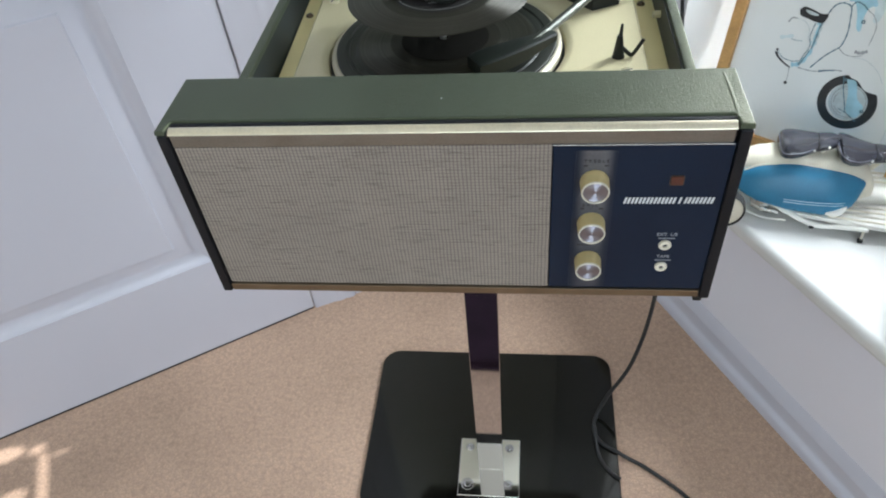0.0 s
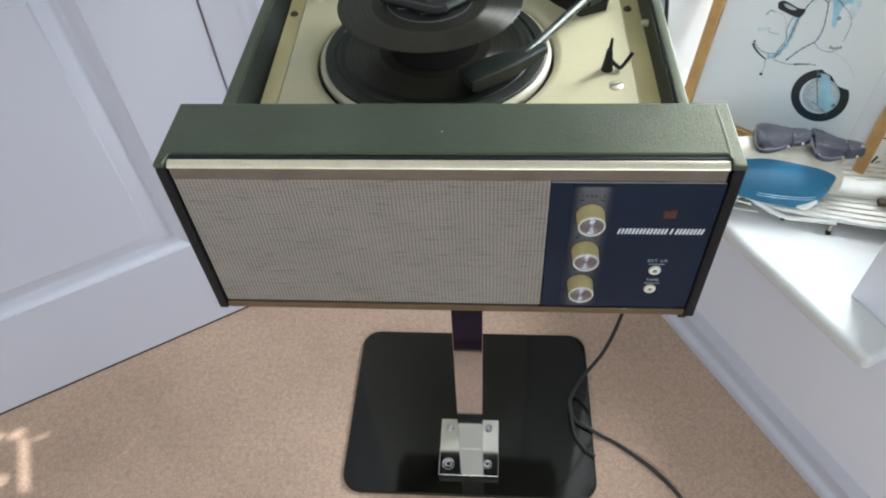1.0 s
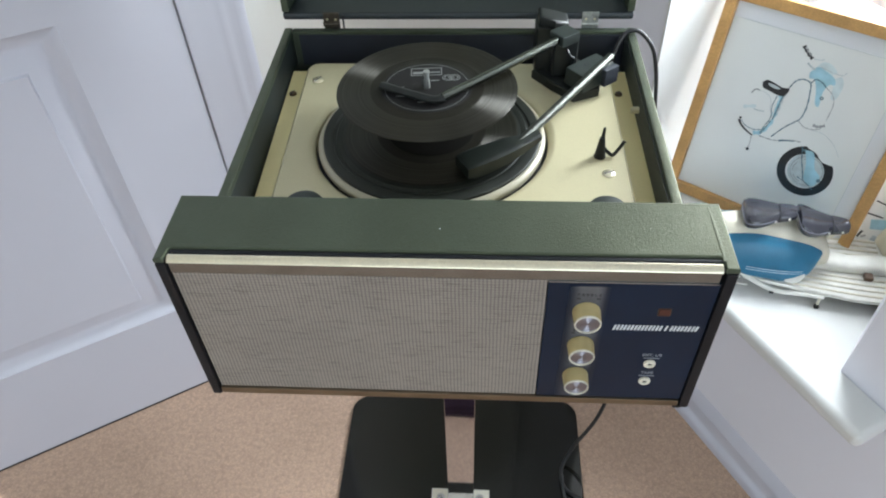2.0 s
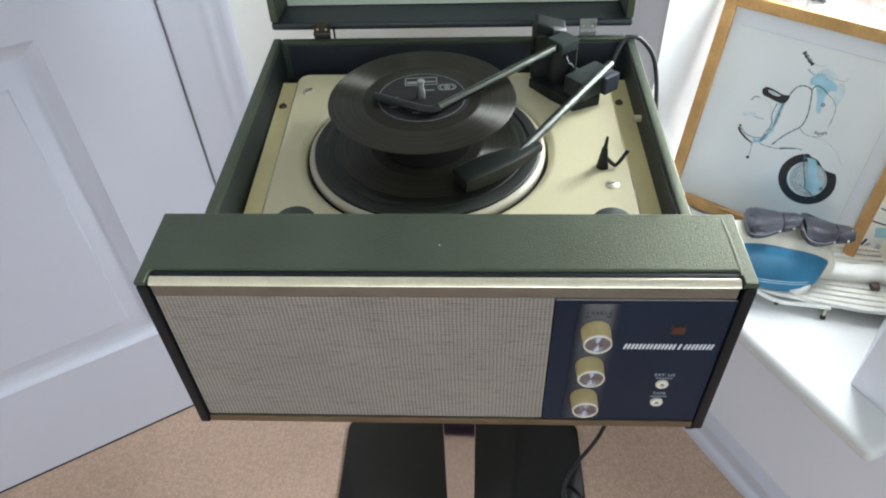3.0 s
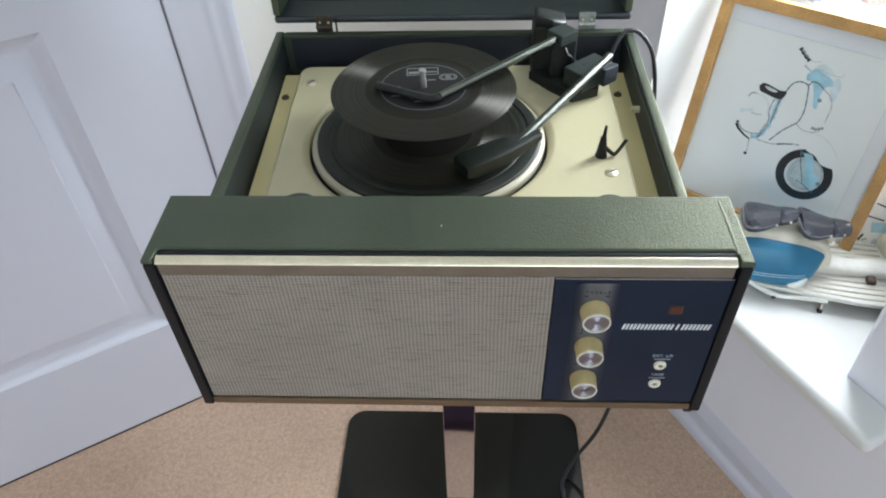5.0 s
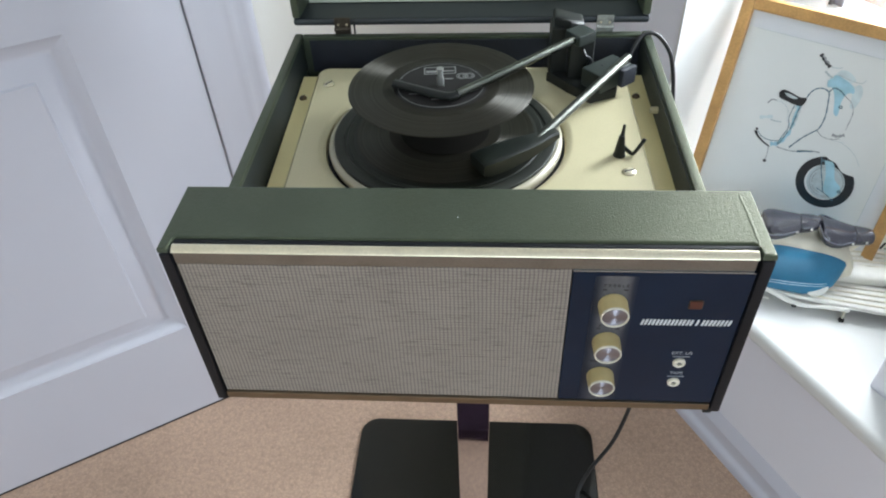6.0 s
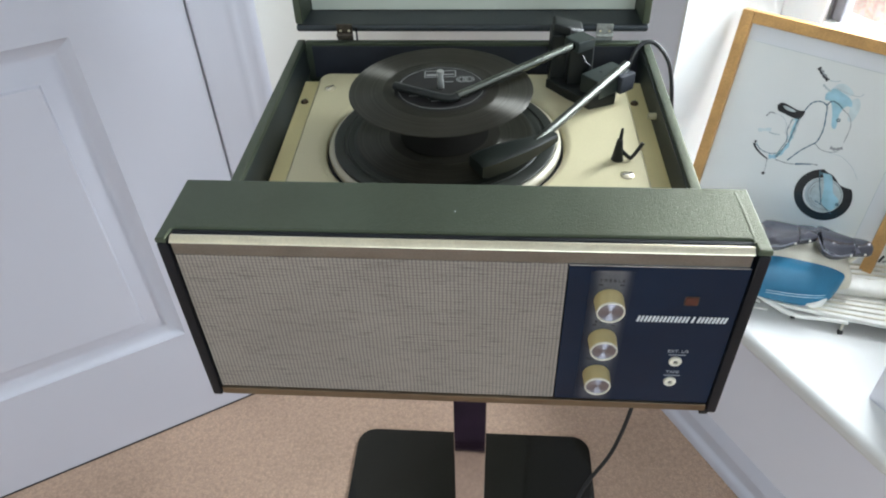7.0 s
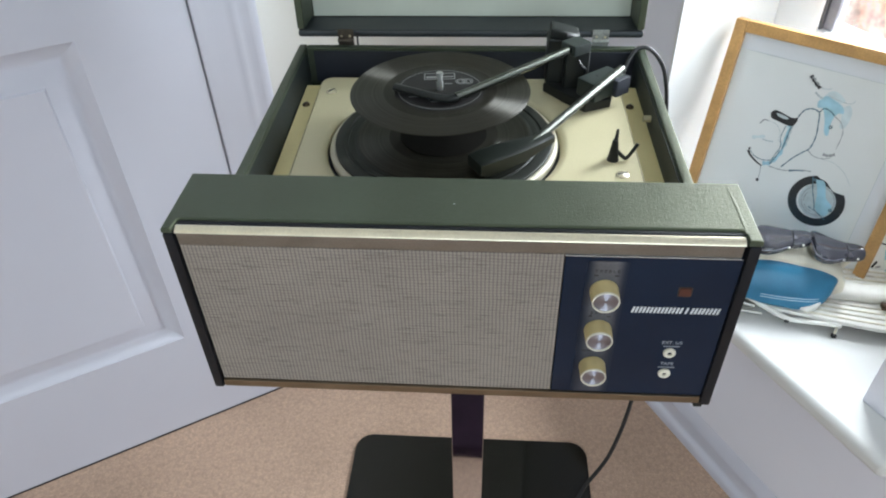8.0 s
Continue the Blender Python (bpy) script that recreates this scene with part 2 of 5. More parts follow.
KNOB_CREAM = material("cream_knob_plastic", (0.62, 0.50, 0.245), 0.42, vary=0.10, scale=60)
KNOB_RIM = material("pale_knob_rim", (0.74, 0.70, 0.58), 0.4, vary=0.06, scale=60)
PLATTER_PAINT = material("platter_paint", (0.52, 0.48, 0.36), 0.32, vary=0.05, scale=20, coat=0.1)
DECK_CREAM = material("cream_deck_enamel", (0.600, 0.545, 0.345), 0.36, vary=0.05, scale=9, fine=0.03, coat=0.15)
LEDGE_CREAM = material("yellowed_cream_enamel", (0.84, 0.735, 0.38), 0.4, vary=0.07, scale=10, fine=0.03)
BLACK_PLASTIC = material("black_plastic", (0.013, 0.015, 0.014), 0.45, spec=0.35, vary=0.2, scale=30, bump=0.1, bump_scale=600)
GREY_PLASTIC = material("dark_grey_plastic", (0.022, 0.030, 0.027), 0.42, vary=0.15, scale=30, bump=0.08, bump_scale=600)
SHELL_PLASTIC = material("headshell_plastic", (0.010, 0.014, 0.011), 0.42, vary=0.3, scale=45, bump=0.12, bump_scale=500)
RUBBER = material("rubber_mat", (0.016, 0.019, 0.014), 0.5, spec=0.4, vary=0.2, scale=25, bump=0.2, bump_scale=500)
LABEL_BLACK = material("black_record_label", (0.012, 0.011, 0.011), 0.55, vary=0.2, scale=60, spec=0.25)
# Lower record's label, darker and duller than the upper one.
LABEL_LOWER = material("dark_lower_label", (0.006, 0.0052, 0.004), 0.6, vary=0.2, scale=60, spec=0.1)
PRINT_SILVER = material("silver_print", (0.20, 0.205, 0.20), 0.4, vary=0.15, scale=200)
PRINT_WHITE = material("white_print", (0.72, 0.74, 0.76), 0.5, vary=0.05, scale=200)
PRINT_DARK = material("dark_print", (0.03, 0.03, 0.035), 0.5, vary=0.1, scale=200)
LAMP_RED = material("amber_red_lens", (0.080, 0.020, 0.009), 0.6, vary=0.25, scale=200)
BRASS = material("dull_brass", (0.15, 0.11, 0.07), 0.4, 1.0, vary=0.2, scale=120)
GLOSS_BLACK = material("gloss_black_base", (0.007, 0.007, 0.005), 0.07, vary=0.02, scale=3, spec=0.40)
CABLE = material("black_cable_rubber", (0.016, 0.017, 0.018), 0.5, vary=0.15, scale=50)
WALL = material("cream_white_wall", (0.86, 0.84, 0.785), 0.75, vary=0.025, scale=3, bump=0.10, bump_scale=160)
# White paint, blued and greyed: skylight on the door's foot is in its colour.
GLOSS_WHITE = material("bluish_white_gloss", (0.610, 0.612, 0.682), 0.34, vary=0.02, scale=4, bump=0.05, bump_scale=60)
SILL_PAINT = material("white_sill_paint", (0.755, 0.755, 0.735), 0.34, vary=0.03, scale=5, bump=0.05, bump_scale=60)
# The cream wall paint again, with blue skylight put into its colour.
WALL_SKYLIT = material("skylit_white_wall", (0.835, 0.83, 0.895), 0.7, vary=0.025, scale=3, bump=0.10, bump_scale=160)
UPVC = material("white_window_plastic", (0.82, 0.82, 0.82), 0.35, vary=0.02, scale=10)
BEAD_GREY = material("shade_grey_bead", (0.20, 0.195, 0.22), 0.45, vary=0.1, scale=60)
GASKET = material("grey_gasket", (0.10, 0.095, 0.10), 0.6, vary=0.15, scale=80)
CEILING_WHITE = material("white_ceiling", (0.82, 0.82, 0.80), 0.85, vary=0.02, scale=3, bump=0.1, bump_scale=120)
OAK = material("light_oak", (0.565, 0.325, 0.118), 0.45, vary=0.18, scale=26, fine=0.10, fine_scale=320)
PAPER = material("print_paper", (0.84, 0.865, 0.845), 0.30, vary=0.02, scale=6, coat=0.8)
MOUNT = material("pale_mount_card", (0.82, 0.845, 0.87), 0.30, vary=0.02, scale=6, coat=0.8)
INK = material("black_ink", (0.018, 0.019, 0.022), 0.4, vary=0.25, scale=90, coat=0.4)
INK_GREY = material("grey_ink_wash", (0.36, 0.38, 0.39), 0.4, vary=0.25, scale=120, coat=0.4)
INK_CYAN = material("pale_blue_watercolour", (0.38, 0.64, 0.73), 0.4, vary=0.16, scale=45, coat=0.4)
INK_TEAL = material("teal_ink", (0.10, 0.20, 0.25), 0.4, vary=0.25, scale=90, coat=0.4)
TIN_BLUE = material("blue_enamel", (0.026, 0.170, 0.295), 0.30, vary=0.14, scale=24, fine=0.05, spec=0.35)
TIN_CREAM = material("cream_enamel", (0.76, 0.72, 0.59), 0.38, vary=0.10, scale=30, fine=0.05, coat=0.2)
TIN_WHITE = material("white_enamel", (0.84, 0.83, 0.77), 0.38, vary=0.08, scale=40)
SEAT_BLACK = material("grey_black_saddle", (0.024, 0.025, 0.036), 0.19, vary=0.25, scale=40, spec=1.0)
TYRE = material("tyre_rubber", (0.02, 0.02, 0.02), 0.7, vary=0.2, scale=60)
GRASS = material("garden_ground", (0.10, 0.13, 0.05), 0.9, vary=0.4, scale=2, fine=0.3, fine_scale=60)
GLOWING_BRICK = material("glowing_brickwork", (0.60, 0.46, 0.41), 0.85, vary=0.36, scale=9, fine=0.25, fine_scale=40)

# The brick colour also glows, standing in for daylight on the wall.
gb = GLOWING_BRICK.node_tree.nodes["Principled BSDF"]
GLOWING_BRICK.node_tree.links.new(gb.inputs["Base Color"].links[0].from_socket, gb.inputs["Emission Color"])
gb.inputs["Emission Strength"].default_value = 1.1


# ---- building helpers ----
WORLD = {}


def thing(name, m, label, category, group="", kind=""):
    """An Empty at the base of a thing whose parts follow."""
    ob = new(name)
    ob.matrix_basis = m
    ob.empty_display_size = 0.05
    WORLD[ob] = m.copy()
    return tagged(ob, label, category, group, kind)


def mesh_of(name, bm, mat, smooth=True, angle=40):
    bmesh.ops.recalc_face_normals(bm, faces=bm.faces[:])
    for f in bm.faces:
        f.smooth = smooth
    for e in bm.edges:
        e.smooth = len(e.link_faces) == 2 and e.calc_face_angle(0) < radians(angle)
    me = bpy.data.meshes.new(name)
    bm.to_mesh(me)
    bm.free()
    me.materials.append(mat)
    return me


def even_normals(ob):
    """Keeps large flat faces flat beside their rounded edges."""
    mod = ob.modifiers.new("even_normals", "WEIGHTED_NORMAL")
    mod.mode, mod.keep_sharp, mod.weight = "FACE_AREA", True, 90
    return ob


def part(name, bm, mat, parent, label="", origin=None, smooth=True):
    """One mesh, given in world coordinates, under a thing or a part."""
    m = origin if origin is not None else WORLD[parent]
    bm.transform(m.inverted())
    ob = even_normals(new(name, mesh_of(name, bm, mat, smooth)))
    ob.parent = parent
    ob.matrix_basis = WORLD[parent].inverted() @ m
    WORLD[ob] = m.copy()
    return tagged(ob, label)


def solid(name, bm, mat, label, category, group="", kind="", origin=None):
    """A top-level thing of a single mesh, given in world coordinates."""
    m = origin if origin is not None else Matrix()
    bm.transform(m.inverted())
    ob = even_normals(new(name, mesh_of(name, bm, mat)))
    ob.matrix_basis = m
    WORLD[ob] = m.copy()
    return tagged(ob, label, category, group, kind)


def box(x0, x1, y0, y1, z0, z1, bevel=0.0, segments=2, m=None, bm=None):
    b = bmesh.new()
    bmesh.ops.create_cube(b, size=1)
    b.transform(Matrix.Translation(((x0 + x1) / 2, (y0 + y1) / 2, (z0 + z1) / 2)) @ Matrix.Diagonal((x1 - x0, y1 - y0, z1 - z0, 1)))
    if bevel:
        bmesh.ops.bevel(b, geom=b.edges[:], offset=bevel, segments=segments, profile=0.5, affect="EDGES")
    if m is not None:
        b.transform(m)
    return join(bm, b)


def join(bm, b):
    if bm is None:
        return b
    me = bpy.data.meshes.new("tmp")
    b.to_mesh(me)
    b.free()
    bm.from_mesh(me)
    bpy.data.meshes.remove(me)
    return bm


def prism(points, h0, h1, bevel=0.0, m=None, bm=None, segments=2):
    """An outline in x and y raised from h0 to h1."""
    b = bmesh.new()
    vs = [b.verts.new((x, y, h0)) for x, y in points]
    f = b.faces.new(vs)
    r = bmesh.ops.extrude_face_region(b, geom=[f])
    for v in r["geom"]:
        if isinstance(v, bmesh.types.BMVert):
            v.co.z = h1
    if bevel:
        top = [e for e in b.edges if all(abs(v.co.z - h1) < 1e-7 for v in e.verts)]
        bmesh.ops.bevel(b, geom=top, offset=bevel, segments=segments, profile=0.5, affect="EDGES")
    if m is not None:
        b.transform(m)
    return join(bm, b)


def rounded(x0, x1, y0, y1, r, n=8):
    """A rectangle's outline with round corners."""
    out = []
    for cx, cy, a in ((x1 - r, y0 + r, -90), (x1 - r, y1 - r, 0), (x0 + r, y1 - r, 90), (x0 + r, y0 + r, 180)):
        for k in range(n + 1):
            t = radians(a + 90 * k / n)
            out.append((cx + r * math.cos(t), cy + r * math.sin(t)))
    return out


def lathe(profile, n=48, m=None, bm=None, cap=True):
    """A profile of (radius, height) turned about z."""
    b = bmesh.new()
    rings = []
    for r, z in profile:
        if r < 1e-6:
            rings.append([b.verts.new((0, 0, z))])
        else:
            rings.append([b.verts.new((r * math.cos(2 * math.pi * k / n), r * math.sin(2 * math.pi * k / n), z)) for k in range(n)])
    for p, q in zip(rings, rings[1:]):
        for k in range(n):
            j = (k + 1) % n
            if len(p) == 1 and len(q) > 1:
                b.faces.new((p[0], q[k], q[j]))
            elif len(q) == 1 and len(p) > 1:
                b.faces.new((p[k], q[0], p[j]))
            elif len(p) > 1:
                b.faces.new((p[k], q[k], q[j], p[j]))
    if cap:
        for ring in (rings[0], rings[-1]):
            if len(ring) > 1:
                b.faces.new(ring)
    if m is not None:
        b.transform(m)
    return join(bm, b)


def smooth_path(points, steps=8):
    """A path through the points, rounded (Catmull-Rom)."""
    p = [Vector(q) for q in points]
    p = [p[0] * 2 - p[1]] + p + [p[-1] * 2 - p[-2]]
    out = []
    for i in range(1, len(p) - 2):
        for k in range(steps):
            t = k / steps
            a, b, c, d = p[i - 1], p[i], p[i + 1], p[i + 2]
            out.append(0.5 * ((2 * b) + (c - a) * t + (2 * a - 5 * b + 4 * c - d) * t * t + (3 * b - a - 3 * c + d) * t ** 3))
    return out + [p[-2]]


def tube(points, radius, n=10, flat=1.0, bm=None, steps=8, curved=True, taper=None):
    """A round rod along a path; flat squeezes it."""
    pts = smooth_path(points, steps) if curved else [Vector(q) for q in points]
    b = bmesh.new()
    rings, up = [], Vector((0, 0, 1))
    for i, p in enumerate(pts):
        d = (pts[min(i + 1, len(pts) - 1)] - pts[max(i - 1, 0)]).normalized()
        side = d.cross(up)
        if side.length < 0.05:
            side = d.cross(Vector((0, 1, 0)))
        side.normalize()
        top = side.cross(d).normalized()
        r = radius if taper is None else radius + (taper - radius) * i / (len(pts) - 1)
        rings.append([b.verts.new(p + side * r * math.cos(2 * math.pi * k / n) + top * r * flat * math.sin(2 * math.pi * k / n)) for k in range(n)])
    for p, q in zip(rings, rings[1:]):
        for k in range(n):
            b.faces.new((p[k], p[(k + 1) % n], q[(k + 1) % n], q[k]))
    b.faces.new(rings[0])
    b.faces.new(rings[-1])
    return join(bm, b)


def lettering(words, size, mat, name, parent, m, label=""):
    """Printed words, flat, in the built-in font; m maps their plane (x right, y up) to the world."""
    cu = bpy.data.curves.new(name, "FONT")
    cu.body, cu.size, cu.align_x, cu.align_y, cu.extrude = words, size, "CENTER", "CENTER", 0.0001
    tmp = bpy.data.objects.new(name, cu)
    scene.collection.objects.link(tmp)
    bpy.context.view_layer.update()
    me = bpy.data.meshes.new_from_object(tmp.evaluated_get(bpy.context.evaluated_depsgraph_get()))
    bpy.data.objects.remove(tmp)
    me.materials.clear()
    me.materials.append(mat)
    ob = new(name, me)
    ob.parent = parent
    ob.matrix_basis = WORLD[parent].inverted() @ m
    WORLD[ob] = m.copy()
    return tagged(ob, label)


def basis(origin, ex, ey, ez):
    m = Matrix.Identity(4)
    for i, v in enumerate((ex, ey, ez)):
        m[0][i], m[1][i], m[2][i] = v.x, v.y, v.z
    m.translation = origin
    return m


MA = basis(A0, AD, AN, Vector((0, 0, 1)))     # x along the door's wall, y out of the room
MB = basis(B0, BD, BN, Vector((0, 0, 1)))     # x along the window's wall, y out of the room


# ---- the room ----
def framed_hole(x0, x1, z0, z1, holes, y0, y1, m):
    """A wall from x0 to x1 and z0 to z1, between the depths y0 and y1, with rectangular holes."""
    xs = sorted({x0, x1, *[h[0] for h in holes], *[h[1] for h in holes]})
    zs = sorted({z0, z1, *[h[2] for h in holes], *[h[3] for h in holes]})
    keep = lambda x, z: not any(h[0] < x < h[1] and h[2] < z < h[3] for h in holes)
    b = bmesh.new()
    grid = {}
    vert = lambda i, k, y: grid.setdefault((i, k, y), b.verts.new((xs[i], y, zs[k])))
    full = {(i, k) for i in range(len(xs) - 1) for k in range(len(zs) - 1) if keep((xs[i] + xs[i + 1]) / 2, (zs[k] + zs[k + 1]) / 2)}
    for i, k in sorted(full):
        for y in (y0, y1):
            b.faces.new((vert(i, k, y), vert(i + 1, k, y), vert(i + 1, k + 1, y), vert(i, k + 1, y)))
        for di, dk, c in ((-1, 0, ((i, k), (i, k + 1))), (1, 0, ((i + 1, k), (i + 1, k + 1))), (0, -1, ((i, k), (i + 1, k))), (0, 1, ((i, k + 1), (i + 1, k + 1)))):
            if (i + di, k + dk) not in full:
                (a, c1), (d, e) = c
                b.faces.new((vert(a, c1, y0), vert(d, e, y0), vert(d, e, y1), vert(a, c1, y1)))
    b.transform(m)
    return b


CORNER_A, CORNER_B = 1.236, -0.321
FAR_A, FAR_B = -1.0, 2.75
DOOR_L, DOOR_R, DOOR_H = -0.147, 0.615, 1.981
JAMB_FAR, JAMB_NEAR, SILL_Z, HEAD_Z = -0.077, 0.372, 0.365, 1.62
DEPTH = 0.24                                   # from the wall's face to the window

solid("wall_left", framed_hole(FAR_A, CORNER_A, 0, CEIL, [(DOOR_L - 0.003, DOOR_R + 0.003, -1, DOOR_H + 0.003)], 0.008, 0.12, MA), WALL,
      "cream-white painted wall round the panelled door", "wall", kind="structure")
SPLAY, SPLAY_NEAR = 0.039, 0.125               # both reveals run aslant through the wall
b = framed_hole(CORNER_B - 0.15, FAR_B, 0, CEIL, [(JAMB_FAR, JAMB_NEAR, SILL_Z - 0.03, HEAD_Z)], 0.016, 0.32, Matrix())
for v in b.verts:
    if abs(v.co.x - JAMB_FAR) < 1e-5 and v.co.y > 0.3:
        v.co.x -= SPLAY
    if abs(v.co.x - JAMB_NEAR) < 1e-5 and v.co.y > 0.3:
        v.co.x -= SPLAY_NEAR
b.transform(MB)
solid("wall_right", b, WALL_SKYLIT,
      "cream-white painted wall round a low window", "wall", kind="structure")
# the two walls behind the camera: one wide window, one opening added for sun spots
REAR = basis(MB @ Vector((FAR_B, 0, 0)), -BN, BD, Vector((0, 0, 1)))
solid("wall_rear", framed_hole(-0.2, 2.6, 0, CEIL, [(0.45, 2.15, 0.85, 2.05)], 0.0, 0.2, REAR), WALL,
      "cream-white painted wall with a wide window", "wall", kind="structure")
SIDE = basis(MA @ Vector((FAR_A, 0, 0)), AN, -AD, Vector((0, 0, 1)))
SUN_GAP = (-0.375, -0.055, 1.11, 1.68)            # unseen opening; the screen in it is added to shape sun spots on the carpet
solid("wall_side", framed_hole(-3.4, 0.2, 0, CEIL, [SUN_GAP], 0.0, 0.12, SIDE), WALL, "plain cream-white wall with an opening added for sun spots", "wall", kind="structure")


def sun_spot_screen():
    """A thin sheet, added out of view to shape sun spots, with leaf-shaped, straight and hairline cut-outs: centre,
    half length and half width of each.
    """
    b = bmesh.new()
    x0, x1, z0, z1 = SUN_GAP[0] + 0.001, SUN_GAP[1] - 0.001, SUN_GAP[2] + 0.001, SUN_GAP[3] - 0.001
    loops = [[(x0, z0), (x1, z0), (x1, z1), (x0, z1)]]
    for cx, cz, ux, uz, vx, vz, power in ((-0.1200, 1.1846, -0.0071, 0.0472, -0.0162, 0.0034, 2.0), (-0.2159, 1.2005, -0.0020, 0.0278, -0.0130, 0.0030, 2.0), (-0.2085, 1.2606, -0.0530, -0.0070, 0.0053, -0.0098, 6.0),
                                          (-0.1420, 1.2560, 0.0010, 0.0180, -0.0100, 0.0035, 2.0), (-0.1732, 1.3020, -0.0026, 0.0200, -0.0032, 0.0004, 2.0), (-0.2915, 1.4420, 0.0250, 0.0547, -0.0009, 0.0006, 2.0)):
        hole = []
        for k in range(28):
            c, q = math.cos(2 * math.pi * k / 28), math.sin(2 * math.pi * k / 28)
            c, q = math.copysign(abs(c) ** (2 / power), c), math.copysign(abs(q) ** (2 / power), q)
            hole.append((cx + ux * c + vx * q, cz + uz * c + vz * q))
        loops.append(hole)
    for loop in loops:
        vs = [b.verts.new((x, 0.004, z)) for x, z in loop]
        for k in range(len(vs)):
            b.edges.new((vs[k], vs[(k + 1) % len(vs)]))
    bmesh.ops.triangle_fill(b, use_beauty=True, use_dissolve=False, edges=b.edges[:])
    made = bmesh.ops.extrude_face_region(b, geom=b.faces[:])
    for v in made["geom"]:
        if isinstance(v, bmesh.types.BMVert):
            v.co.y = 0.005
    b.transform(SIDE)
    return solid("sun_mask", b, UPVC, "unseen white sheet with cut-outs, added to shape sun spots", "pierced screen", kind="structure")


sun_spot_screen()

bm = box(FAR_B - 3.6, FAR_B + 0.2, -2.6, 0.3, -0.04, 0.0, m=MB)
solid("floor", bm, CARPET, "pink-brown short-pile fitted carpet", "carpet", kind="structure")
bm = box(FAR_B - 3.6, FAR_B + 0.2, -2.6, 0.34, CEIL, CEIL + 0.08, m=MB)
solid("ceiling", bm, CEILING_WHITE, "plain white ceiling", "ceiling", kind="structure")


def skirting(x0, x1, m, name, profile):
    """A moulded board along a wall."""
    b = bmesh.new()
    ends = [[b.verts.new((x, y, z)) for y, z in profile] for x in (x0, x1)]
    for k in range(len(profile)):
        j = (k + 1) % len(profile)
        b.faces.new((ends[0][k], ends[0][j], ends[1][j], ends[1][k]))
    b.faces.new(ends[0])
    b.faces.new(ends[1])
    b.transform(m)
    return solid(name, b, GLOSS_WHITE, "white gloss-painted skirting board", "skirting board", kind="structure")


TALL_BOARD = [(0.0078, 0), (-0.010, 0), (-0.010, 0.082), (-0.006, 0.090), (-0.005, 0.100), (0.001, 0.112), (0.0078, 0.114)]
# a low board: rounded toe, hollow, and a slowly rising shoulder
LOW_BOARD = [(0.0078, 0), (-0.012, 0), (-0.0125, 0.008), (-0.0115, 0.014), (-0.0085, 0.019), (-0.0040, 0.022), (-0.0022, 0.027), (-0.0018, 0.036), (-0.0022, 0.044), (-0.0028, 0.048), (-0.0024, 0.053), (0.0010, 0.062), (0.0050, 0.070), (0.0078, 0.074)]
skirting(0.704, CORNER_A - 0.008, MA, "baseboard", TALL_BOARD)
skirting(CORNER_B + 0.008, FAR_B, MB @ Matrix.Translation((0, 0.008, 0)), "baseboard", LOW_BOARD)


# ---- door, its frame ----
def panelled_leaf(x0, x1, z0, z1, px0, px1, pz0, pz1, y0, y1):
    """A moulded door leaf: the panel's outline sinks steeply and rises slowly to the field."""
    b = bmesh.new()
    steps = [(0.0, 0.0), (0.003, 0.0040), (0.019, 0.0140), (0.0225, 0.0150), (0.026, 0.0145), (0.049, 0.0055), (0.052, 0.0050), (0.0545, 0.0014), (0.057, 0.0010)]
    outer = [b.verts.new(v) for v in ((x0, y0, z0), (x1, y0, z0), (x1, y0, z1), (x0, y0, z1))]
    last = outer
    for d, h in steps:
        ring = [b.verts.new(v) for v in ((px0 + d, y0 + h, pz0 + d), (px1 - d, y0 + h, pz0 + d), (px1 - d, y0 + h, pz1 - d), (px0 + d, y0 + h, pz1 - d))]
        for k in range(4):
            b.faces.new((last[k], last[(k + 1) % 4], ring[(k + 1) % 4], ring[k]))
        last = ring
    b.faces.new(last)
    back = [b.verts.new((v.co.x, y1, v.co.z)) for v in outer]
    for k in range(4):
        b.faces.new((outer[k], outer[(k + 1) % 4], back[(k + 1) % 4], back[k]))
    b.faces.new(back)
    return b


GAP_SHADE = material("dark_gap_shade", (0.02, 0.018, 0.018), 0.8, vary=0.2, scale=60)
door = thing("door_1", MA @ Matrix.Translation((DOOR_R, 0, 0)), "white gloss-painted moulded panel door, closed", "door", kind="structure")
b = panelled_leaf(DOOR_L, DOOR_R - 0.0006, 0.0036, DOOR_H, DOOR_L + 0.145, 0.470, 0.218, 0.757, 0.0, 0.036)
b.transform(MA)
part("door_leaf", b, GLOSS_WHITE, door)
# Dark strip under the leaf stands in for the shadow line at its foot.
part("bottom_shade_strip", box(DOOR_L + 0.002, DOOR_R - 0.003, -0.0012, 0.030, 0.0006, 0.0031, m=MA), GAP_SHADE, door, "dark strip standing in for shade under the door")


def architrave(x0, x1, m, z1, name):
    """A moulded casing: flat, step, and rounded outer edge."""
    w = x1 - x0
    prof = [(0, 0.0078), (0, -0.0015), (0.03 * w, -0.0035), (0.50 * w, -0.0075), (0.58 * w, -0.0105), (0.68 * w, -0.0110), (0.76 * w, -0.0105), (0.84 * w, -0.0130), (0.94 * w, -0.0135), (w, -0.010), (w, 0.0078)]
    b = bmesh.new()
    ends = [[b.verts.new((x0 + x, y, z)) for x, y in prof] for z in (0, z1)]
    for k in range(len(prof)):
        j = (k + 1) % len(prof)
        b.faces.new((ends[0][k], ends[0][j], ends[1][j], ends[1][k]))
    b.faces.new(ends[0])
    b.faces.new(ends[1])
    b.transform(m)
    return solid(name, b, GLOSS_WHITE, "white gloss-painted moulded door casing", "door casing", kind="structure")


